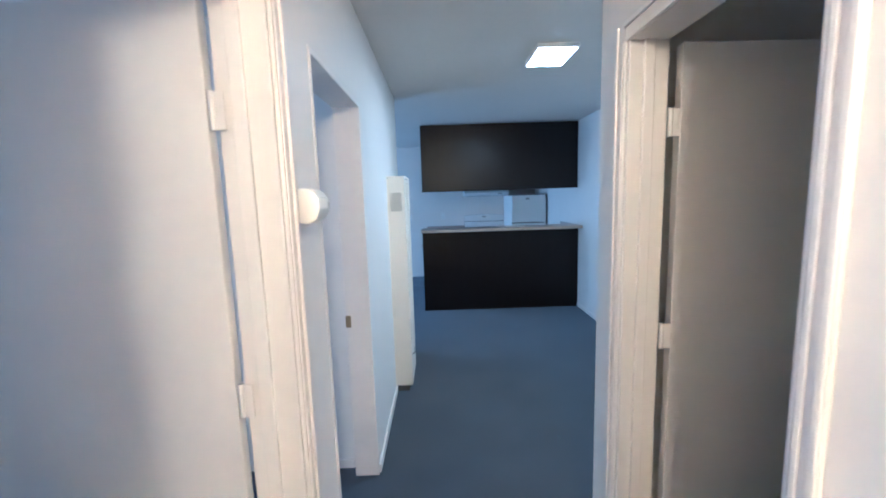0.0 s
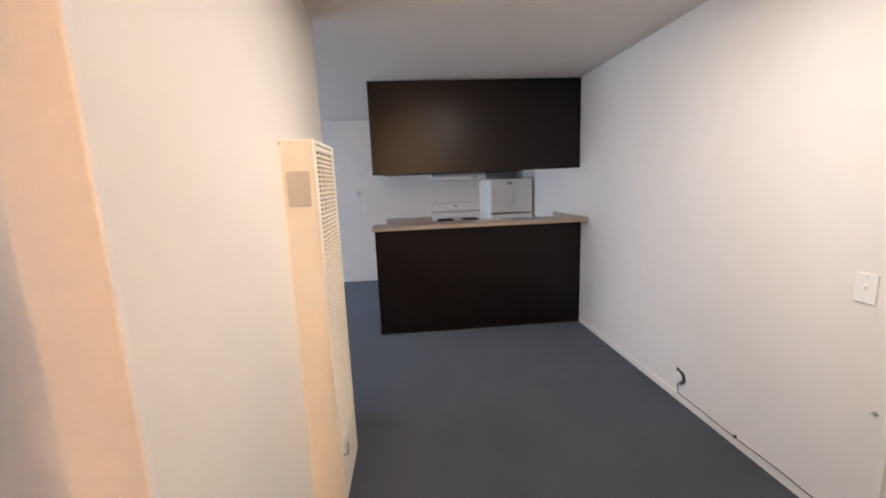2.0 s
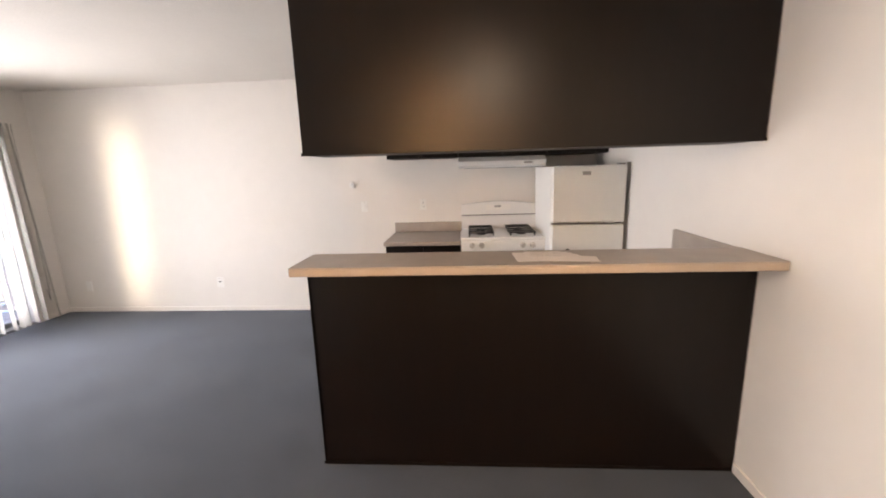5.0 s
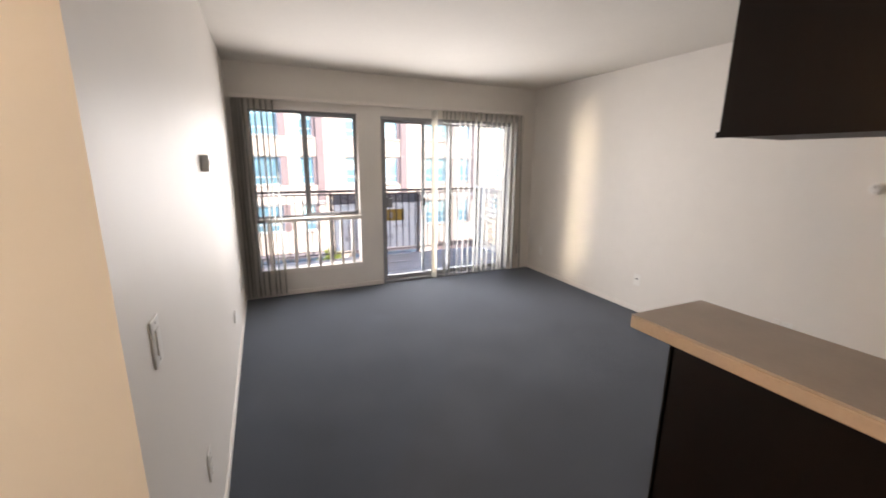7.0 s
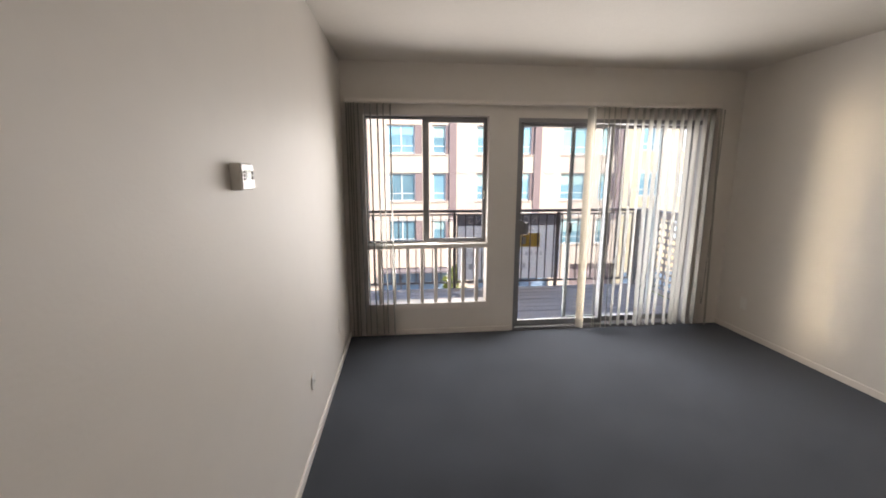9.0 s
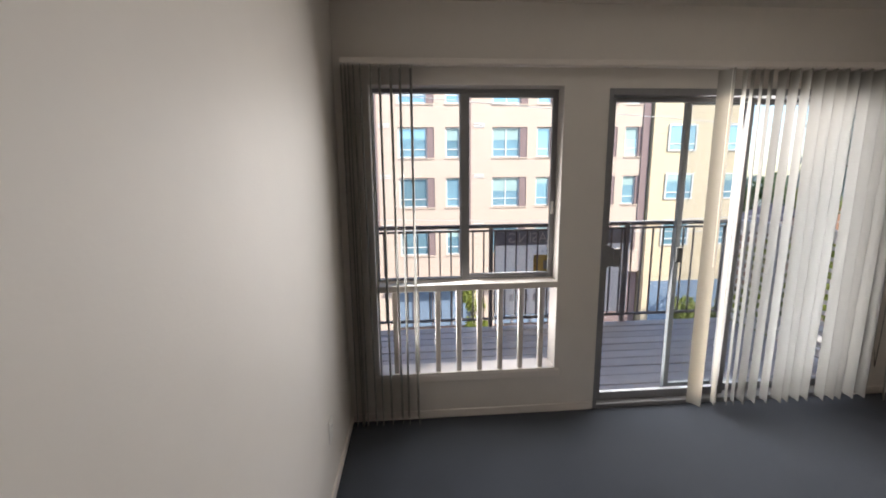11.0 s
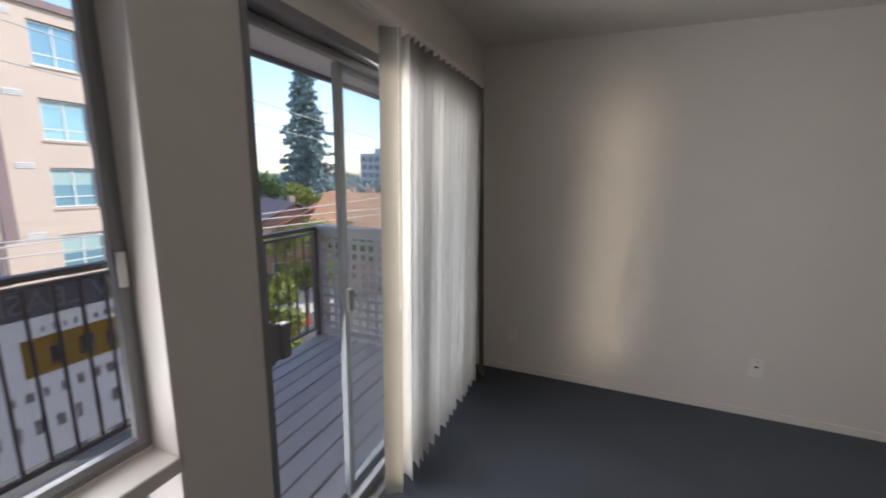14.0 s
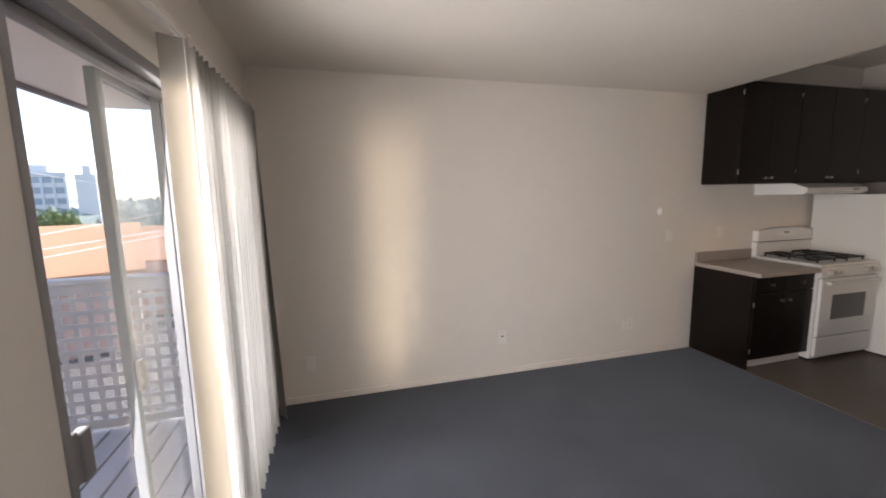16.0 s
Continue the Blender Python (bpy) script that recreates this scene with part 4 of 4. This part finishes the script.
# ---- balcony ----
ZD = -0.03
deck = tagged(thing("balcony_deck", "grey board balcony deck", "deck", (0, 0, ZD)), kind="structure")
# solid dark slab in place of joists, gives the board gaps their shade
part("joists", box(nb(), -5.75, -4.27, 2.6, 7.72, -0.22, -0.034), FASCIA, deck)
PLK = mesh_of(box(nb(), -0.0655, 0.0655, -2.55, 2.55, -0.03, 0.0, bev=0.004, seg=1), "board", DECK)
for i in range(10):
    p = part("board", PLK, DECK, deck)
    p.matrix_basis = pose(-4.385 - 0.1455 * i, 5.15, 0.002 * math.sin(i * 2.3))
setting("wall_outside", [(-4.36, -4.262, 7.70, 16.0, -7.5, 5.5), (-4.36, -4.262, -9.0, 3.80, -7.5, 5.5), (-4.36, -4.262, 3.80, 7.70, -7.5, -0.13), (-4.36, -4.262, 3.80, 7.70, 2.63, 5.5)], EAVE)
setting("balcony_ceiling", [(-5.75, -4.262, -2.0, 9.2, 2.47, 2.60)], EAVE, "pale painted balcony soffit")
setting("fascia", [(-5.80, -5.751, -2.0, 9.2, 2.43, 2.68)], FASCIA, "dark fascia board at the balcony edge")
setting("roof", [(-5.80, 8.0, -9.0, 16.0, 5.5, 5.7)], FASCIA)
setting("balcony_partition", [(-5.75, -4.262, 3.66, 3.76, ZD, 2.47)], EAVE, "pale partition wall at the balcony end")

rl = thing("balcony_railing", "dark brown metal balcony railing with slim pickets", "railing", (-5.76, 0, ZD))
part("top_rail", box(nb(), -0.03, 0.03, 3.76, 7.65, 1.06, 1.095, bev=0.006), RAILM, rl)
part("under_rail", box(nb(), -0.016, 0.016, 3.76, 7.65, 1.02, 1.04, bev=0.002), RAILM, rl)
part("bottom_rail", box(nb(), -0.016, 0.016, 3.76, 7.65, 0.075, 0.098, bev=0.002), RAILM, rl)
PK = mesh_of(box(nb(), -0.007, 0.007, -0.007, 0.007, 0.098, 1.02), "picket", RAILM)
for i in range(34):
    p = part("picket", PK, RAILM, rl)
    p.matrix_basis = pose(0, 3.84 + 0.1135 * i, 0)
for y in (5.05, 6.50, 7.63):
    part("post", box(nb(), -0.02, 0.02, y - 0.02, y + 0.02, -0.05, 1.06, bev=0.003), RAILM, rl)

la = thing("lattice_screen", "pale wooden square lattice screen at the balcony end", "lattice", (0, 7.68, ZD))
for b in ((-5.77, -5.71, 1.0), (-4.44, -4.38, 1.0)):
    part("post", box(nb(), b[0], b[1], -0.03, 0.03, 0.0, 1.07, bev=0.004), LATTICE, la)
part("cap", box(nb(), -5.79, -4.37, -0.06, 0.06, 1.07, 1.105, bev=0.006), LATTICE, la)
part("bottom_rail", box(nb(), -5.71, -4.44, -0.022, 0.022, 0.03, 0.09, bev=0.003), LATTICE, la)
part("upper_rail", box(nb(), -5.71, -4.44, -0.022, 0.022, 1.0, 1.07, bev=0.003), LATTICE, la)
LV = mesh_of(box(nb(), -0.017, 0.017, 0.0, 0.008, 0.09, 1.0), "slat", LATTICE)
LH = mesh_of(box(nb(), -5.71, -4.44, -0.008, 0.0, -0.017, 0.017), "slat", LATTICE)
for i in range(14):
    s = part("slat", LV, LATTICE, la)
    s.matrix_basis = pose(-5.670 + 0.0915 * i, 0, 0)
for i in range(10):
    s = part("slat", LH, LATTICE, la)
    s.matrix_basis = pose(0, 0, 0.135 + 0.0915 * i)

# leasing banner tied to the outside of the railing, read from the street
bn = thing("leasing_banner", "pale vinyl leasing banner tied outside the balcony railing", "banner", (-5.795, 5.10, 0.08))
part("sheet", box(nb(), -0.0015, 0.0015, 0.0, 1.46, 0.0, 0.92), BANNER, bn)
part("top_band", box(nb(), -0.004, 0.004, 0.0, 1.46, 0.757, 0.92), BANNER_DK, bn, "dark heading band")
part("yellow_band", box(nb(), -0.004, 0.004, 0.415, 1.16, 0.455, 0.650), BANNER_YL, bn, "yellow band")


def lettering(name, text, size, y, z, parent, material, x=0.0045):
    """Letters that face the street, so that they read backwards from the balcony."""
    cu = bpy.data.curves.new(name, "FONT")
    cu.body, cu.size, cu.extrude = text, size, 0.0005
    tmp = new("tmp_text", cu)
    dg = bpy.context.evaluated_depsgraph_get()
    me = bpy.data.meshes.new_from_object(tmp.evaluated_get(dg))
    bpy.data.objects.remove(tmp)
    bpy.data.curves.remove(cu)
    me.materials.clear()
    me.materials.append(material)
    ob = part(name, me, material, parent)
    ob.matrix_basis = pose(x, y, z, 90, 0, 90 + 180)
    return ob


lettering("heading", "NOW LEASING!", 0.145, 1.12, 0.787, bn, BANNER)
rng = random.Random(31)
for z, h, y0, y1, step in ((0.675, 0.035, 0.50, 1.10, 0.045), (0.495, 0.105, 0.52, 1.08, 0.125), (0.335, 0.060, 0.12, 1.30, 0.070), (0.150, 0.085, 0.16, 1.10, 0.085)):
    for i in range(int((y1 - y0) / step)):
        ya = y0 + i * step
        part("text_bar", box(nb(), 0.004, 0.0052, ya, ya + step * rng.uniform(0.30, 0.55), z, z + h * rng.uniform(0.75, 1.0)), BANNER_TX, bn)


# ---- street and the block across it ----
ZG = -7.5
setting("ground", [(-1500, 900, -900, 1500, ZG - 0.3, ZG)], GROUNDM, "open ground that reaches the horizon")
setting("road", [(-20.5, -10.5, -150, 260, ZG, ZG + 0.02)], ASPHALT, "grey asphalt street")
setting("pavement", [(-24.3, -20.5, -150, 260, ZG, ZG + 0.15), (-10.5, -4.4, -150, 260, ZG, ZG + 0.15)], CONCRETE, "pale concrete pavement with kerbs")

XF = -24.5
ap = thing("apartment_building", "pink-brown stucco apartment block with recessed windows", "building", (XF, 0, 0))
ROWS = [(5.66, 7.36), (2.75, 4.42), (-0.02, 1.66), (-2.80, -1.15)]
BIG = [3.52 + 5.28 * k for k in range(-6, 3)]
NAR = [6.16 + 5.20 * k for k in range(-6, 3)]
opens = sorted([(b, b + 2.0, b + 1.60) for b in BIG] + [(n, n + 1.0, n + 0.80) for n in NAR])
YA, YB = -28.0, 18.0
bm = nb()
zs = [-4.1] + [z for r in reversed(ROWS) for z in r] + [7.85]
for i in range(0, len(zs), 2):
    box(bm, -0.3, 0.0, YA, YB, zs[i], zs[i + 1])
for z0, z1 in ROWS:
    edge = YA
    for a, b_, _ in opens:
        if a > edge:
            box(bm, -0.3, 0.0, edge, a, z0, z1)
        edge = b_
    box(bm, -0.3, 0.0, edge, YB, z0, z1)
part("wall", bm, STUCCO, ap)
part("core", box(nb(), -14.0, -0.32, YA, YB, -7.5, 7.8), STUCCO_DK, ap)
part("parapet", box(nb(), -0.35, 0.12, YA, YB + 0.1, 7.851, 8.15), STUCCO_DK, ap, "dark parapet band")
for n in NAR:
    part("pilaster", box(nb(), 0.001, 0.06, n + 1.0, n + 1.42, -1.2, 7.84), STUCCO_DK, ap, "dark vertical panel")
rng = random.Random(9)
for z0, z1 in ROWS:
    for a, b_, w1 in opens:
        # darker stucco fills the right-hand strip of each recess
        part("reveal_panel", box(nb(), -0.22, -0.03, w1, b_ - 0.002, z0 + 0.002, z1 - 0.002), STUCCO_DK, ap, "dark strip along the right of a window recess")
        bm = nb()
        m0, m1 = z0 + 0.03, z1 - 0.03
        box(bm, -0.20, -0.12, a + 0.002, a + 0.07, m0, m1)
        box(bm, -0.20, -0.12, w1 - 0.07, w1 - 0.002, m0, m1)
        box(bm, -0.20, -0.12, a + 0.07, w1 - 0.07, m1 - 0.06, m1)
        box(bm, -0.20, -0.12, a + 0.07, w1 - 0.07, m0, m0 + 0.06)
        if w1 - a > 1.2:
            box(bm, -0.20, -0.12, (a + w1) / 2 - 0.03, (a + w1) / 2 + 0.03, m0 + 0.06, m1 - 0.06)
        box(bm, -0.19, -0.13, a + 0.07, w1 - 0.07, m0 + 0.42, m0 + 0.47)
        wf = part("window", bm, WFRAME, ap)
        part("pane", box(nb(), -0.165, -0.155, a + 0.06, w1 - 0.06, m0 + 0.05, m1 - 0.05), BGLASS, wf)
        part("sill", box(nb(), -0.03, 0.05, a - 0.03, b_ + 0.03, z0 - 0.06, z0 - 0.001), STUCCO, wf)
        if rng.random() < 0.28:
            h = rng.uniform(0.2, 0.9)
            part("blind", box(nb(), -0.150, -0.146, a + 0.075, w1 - 0.075, m1 - 0.06 - h, m1 - 0.06), CURTAIN, wf)
    for n in BIG:
        for k in range(3):
            part("vent", box(nb(), 0.0, 0.03, n - 1.05, n - 0.45, z1 - 0.02 + 0.085 * k, z1 + 0.025 + 0.085 * k), WFRAME, ap)
for y0 in range(-27, 14, 6):
    part("shopfront", box(nb(), -0.25, -0.2, y0, y0 + 4.6, -7.2, -4.3), OFFGL, ap, "dark shop window")
    part("pier", box(nb(), -0.3, 0.05, y0 + 4.6, y0 + 6.0, -7.35, -4.101), STUCCO, ap)
    for k in (1.15, 2.3, 3.45):
        part("shop_mullion", box(nb(), -0.2, -0.14, y0 + k - 0.04, y0 + k + 0.04, -7.2, -4.3), FASCIA, ap)
    part("awning", box(nb(), -0.2, 0.8, y0 + 0.1, y0 + 4.5, -4.28, -4.16), FASCIA, ap)

tn = thing("corner_building", "tan siding corner block with paired windows", "building", (XF + 0.2, 0, 0))
bm = nb()
for i in range(36):
    z = -4.4 + 0.29 * i
    if z < 5.85:
        box(bm, -6.0 + 0.0, 0.02, 18.1, 24.0, z, z + 0.285)
part("siding", bm, TAN, tn)
part("core", box(nb(), -5.95, -0.02, 18.15, 23.95, -7.5, 6.2), TAN, tn)
part("roof_edge", box(nb(), -6.05, 0.12, 18.0, 24.1, 6.05, 6.32), FASCIA, tn)
part("shopfront", box(nb(), -0.02, 0.03, 18.6, 23.6, -7.3, -4.7), OFFGL, tn)
for z0 in (3.02, 0.25, -2.5):
    for y0 in (21.75, 19.0):
        bm = nb()
        for b in ((y0, y0 + 0.08, z0, z0 + 1.5), (y0 + 1.62, y0 + 1.7, z0, z0 + 1.5), (y0 + 0.81, y0 + 0.89, z0, z0 + 1.5), (y0 + 0.08, y0 + 1.62, z0, z0 + 0.08), (y0 + 0.08, y0 + 1.62, z0 + 1.42, z0 + 1.5), (y0 + 0.08, y0 + 1.62, z0 + 0.38, z0 + 0.44)):
            box(bm, 0.021, 0.09, *b)
        wf = part("window", bm, WFRAME, tn)
        part("pane", box(nb(), 0.022, 0.045, y0 + 0.05, y0 + 1.65, z0 + 0.05, z0 + 1.45), BGLASS, wf)


def house(label, x, y, w, d, z_eave, z_ridge, rz, roof):
    h = thing("house", label, "house", (x, y, ZG), rz)
    e, r = z_eave - ZG, z_ridge - ZG
    part("wall", box(nb(), -w / 2, w / 2, -d / 2, d / 2, 0, e), HOUSEW, h)
    part("gable", prism(nb(), [(-w / 2, e), (w / 2, e), (0, r - 0.12)], "y", -d / 2 + 0.02, d / 2 - 0.02), HOUSEW, h)
    t, o = 0.16, 0.5
    s = (r - e) / (w / 2)
    part("roof", prism(nb(), [(-w / 2 - o, e - s * o), (0, r), (w / 2 + o, e - s * o), (w / 2 + o, e - s * o + t), (0, r + t), (-w / 2 - o, e - s * o + t)], "y", -d / 2 - o, d / 2 + o), roof, h)
    part("chimney", box(nb(), w * 0.15, w * 0.15 + 0.6, d * 0.1, d * 0.1 + 0.6, e, r + 0.5), HOUSEW, h)
    for k in (-1, 1):
        for fl in range(2):
            z = e - 1.9 - 2.7 * fl
            wn_ = part("window", box(nb(), k * w * 0.22 - 0.55, k * w * 0.22 + 0.55, -d / 2 - 0.05, -d / 2 + 0.02, z, z + 1.3), WFRAME, h)
            part("pane", box(nb(), k * w * 0.22 - 0.45, k * w * 0.22 + 0.45, -d / 2 - 0.06, -d / 2 - 0.045, z + 0.1, z + 1.2), BGLASS, wn_)
    return h


house("house with a terracotta gable roof", -29.0, 37.0, 6.5, 8.0, -2.9, -1.3, 36, ROOF_RED)
house("house with a broad orange roof", -21.5, 35.5, 10.0, 9.0, -2.5, -0.15, 112, ROOF_OR)
house("house with a dark shingle roof", -33.5, 36.0, 8.0, 9.0, -3.2, -1.2, 60, ROOF_DK)
house("house with a low orange roof", -15.0, 46.0, 12.0, 9.0, -3.0, -0.9, 95, ROOF_OR)
house("house with a red hipped roof", -38.0, 52.0, 9.0, 9.0, -3.0, -0.8, 20, ROOF_RED)


def tower(name, label, x, y, w, d, z1, rz, floors):
    t = thing(name, label, "building", (x, y, ZG), rz)
    h = z1 - ZG
    part("core", box(nb(), -w / 2 + 0.3, w / 2 - 0.3, -d / 2 + 0.3, d / 2 - 0.3, 0, h - 0.3), OFFGL, t)
    for i in range(floors + 1):
        z = h * i / floors
        part("floor_band", box(nb(), -w / 2, w / 2, -d / 2, d / 2, max(0, z - h / floors * 0.42), z), OFFICE, t)
    for i in range(7):
        x0 = -w / 2 + (w - 0.5) * i / 6
        part("fin", box(nb(), x0, x0 + 0.5, -d / 2 - 0.15, -d / 2 + 0.25, 0, h), OFFICE, t)
    part("roof_plant", box(nb(), -w * 0.2, w * 0.2, -d * 0.2, d * 0.2, h, h + 2.0), OFFICE, t)


tower("office_block", "distant pale grey office block with window bands", -78.0, 134, 14.5, 10, 8.9, 12, 6)
tower("apartment_tower", "distant pale apartment tower with window bands", -56.2, 112.5, 3.6, 4.0, 7.3, 12, 7)


def leaves(n, size, place, seed):
    """Many small folded leaf clumps; place(r) gives a point and a size factor."""
    r = random.Random(seed)
    vs, fs = [], []
    for _ in range(n):
        p, k = place(r)
        q = Euler((r.uniform(0, 6.3), r.uniform(0, 6.3), r.uniform(0, 6.3))).to_matrix()
        s = size * k * r.uniform(0.6, 1.3)
        b = len(vs)
        for c in ((-s, 0, 0), (0, -s * 0.45, s * 0.12), (s, 0, 0), (0, s * 0.45, s * 0.12)):
            vs.append(Vector(p) + q @ Vector(c))
        fs += [(b, b + 1, b + 2), (b, b + 2, b + 3)]
    me = bpy.data.meshes.new("crown")
    me.from_pydata([tuple(v) for v in vs], [], fs)
    return me


def tree(label, x, y, h, r, leaf, seed, n=2600, size=0.16):
    t = thing("tree", label, "tree", (x, y, ZG))
    rg = random.Random(seed)
    bm = cyl(nb(), (0, 0, 0), (0.1, 0.05, h * 0.62), 0.05 * r + 0.06, 0.04, n=10)
    hubs = []
    for i in range(12):
        a, z = rg.uniform(0, 6.28), h * rg.uniform(0.40, 0.92)
        k = r * rg.uniform(0.3, 0.8) * (1.25 - abs(z / h - 0.6))
        e = Vector((math.cos(a) * k, math.sin(a) * k, z))
        cyl(bm, (0.05, 0.02, z * 0.62), e, 0.035, 0.01, n=6)
        hubs.append((e, r * rg.uniform(0.28, 0.5)))
    part("trunk", bm, BARK, t)

    def place(q):
        c, rad = hubs[q.randrange(len(hubs))]
        v = Vector((q.gauss(0, 1), q.gauss(0, 1), q.gauss(0, 0.8)))
        return c + v.normalized() * rad * q.random() ** 0.4, 1.0
    me = leaves(n, size, place, seed)
    me.materials.append(leaf)
    part("crown", me, leaf, t)


def conifer(label, x, y, z1, r, seed, n=9000):
    t = thing("redwood_tree", label, "tree", (x, y, ZG))
    h = z1 - ZG
    bm = cyl(nb(), (0, 0, 0), (0, 0, h), 0.6, 0.04, n=12)
    rg = random.Random(seed)
    limbs = []
    for i in range(150):
        z = h * (0.16 + 0.82 * i / 150)
        a = i * 2.4 + rg.uniform(-0.4, 0.4)
        ln = r * (1.05 - (z / h)) ** 0.75 * rg.uniform(0.55, 1.15)
        e = Vector((math.cos(a) * ln, math.sin(a) * ln, z - 0.22 * ln))
        limbs.append((Vector((0, 0, z)), e))
        cyl(bm, (0, 0, z), e, 0.07, 0.015, n=5)
    part("trunk", bm, BARK, t)

    def place(q):
        a, c = limbs[q.randrange(len(limbs))]
        f = q.random() ** 0.7
        p = a.lerp(c, f)
        s = 0.35 * (1.2 - f * 0.6)
        return p + Vector((q.gauss(0, s), q.gauss(0, s), q.gauss(0, s * 0.45) - 0.15)), 1.0
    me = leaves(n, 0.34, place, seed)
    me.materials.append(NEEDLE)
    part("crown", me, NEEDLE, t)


conifer("tall redwood behind the houses, paled as by haze", -42.0, 50.3, 15.8, 6.4, 3, 11000)
tree("yellow-green street tree below the balcony", -15.2, 15.6, 5.2, 1.5, LEAF, 1)
tree("slim young street tree with golden leaves", -20.8, 7.2, 4.3, 0.9, LEAF, 2, 1500, 0.12)
tree("green street tree along the kerb", -19.8, 23.5, 6.1, 2.0, LEAF, 5, 3500)
tree("green street tree along the kerb", -20.5, 29.5, 5.5, 1.8, LEAF2, 6, 3000)
tree("golden garden tree among the houses", -33.0, 40.0, 8.0, 3.2, LEAF, 7, 3500, 0.22)
tree("green garden tree among the houses", -44.0, 42.5, 8.5, 3.6, LEAF2, 11, 3500, 0.24)
tree("green garden tree among the houses", -27.0, 44.5, 8.3, 3.2, LEAF2, 12, 3500, 0.22)
tree("small tree on a roof garden", -27.5, 21.5, 15.6, 1.0, LEAF, 13, 900, 0.12)


# far woods and low hills on the skyline
def far_place(q):
    a = radians(q.uniform(88, 200))
    d = q.uniform(120, 420)
    return Vector((math.cos(a) * d, math.sin(a) * d, ZG + q.random() ** 1.3 * (4.0 + d * 0.013))), 1.0


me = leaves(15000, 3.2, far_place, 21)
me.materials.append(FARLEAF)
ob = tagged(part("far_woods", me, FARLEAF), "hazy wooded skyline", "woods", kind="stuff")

# ---- cars on the street ----
def car(label, x, y, paint):
    c = thing("car", label, "car", (x, y, ZG + 0.02), 0)
    prof = [(-2.1, 0.35), (-2.15, 0.75), (-1.9, 0.92), (-1.15, 1.0), (-0.55, 1.42), (0.75, 1.45), (1.45, 1.02), (2.05, 0.92), (2.15, 0.6), (2.1, 0.35)]
    part("body", prism(nb(), prof, "x", -0.85, 0.85), paint, c)
    part("side_glass", prism(nb(), [(-1.0, 1.02), (-0.52, 1.37), (0.72, 1.40), (1.25, 1.03)], "x", -0.86, 0.86), OFFGL, c)
    for sx in (-0.78, 0.78):
        for sy in (-1.35, 1.35):
            wv = part("wheel", cyl(nb(), (sx - 0.1, sy, 0.32), (sx + 0.1, sy, 0.32), 0.32, n=20), BLACK, c)
            part("rim", cyl(nb(), (sx - 0.108, sy, 0.32), (sx + 0.108, sy, 0.32), 0.19, n=14), CHROME, wv)


car("red car parked by the kerb", -19.4, 20.2, CARRED)
car("red car parked by the kerb", -11.6, 17.5, CARRED)
car("dark grey car parked by the kerb", -19.4, 4.6, ALU)
car("grey car parked by the kerb", -19.4, -1.5, ALU)

# ---- overhead wires ----
def wire(x, z0, z1, sag, ya=-30.0, yb=60.0, r=0.014):
    pts = []
    for i in range(25):
        u = i / 24
        pts.append((x, ya + (yb - ya) * u, z0 + (z1 - z0) * u - sag * 4 * u * (1 - u)))
    tagged(part("power_line", tube(nb(), pts, r, 5), CABLE_L), "thin grey overhead power line", "power line", "street wires")


for x, z0, z1, sag in ((-12.0, 1.7, -0.2, 0.5), (-12.3, 1.4, -0.5, 0.5), (-12.6, 0.2, 2.4, 0.9), (-13.2, 7.6, 0.9, 0.6), (-13.6, 6.9, 0.4, 0.6)):
    wire(x, z0, z1, sag)
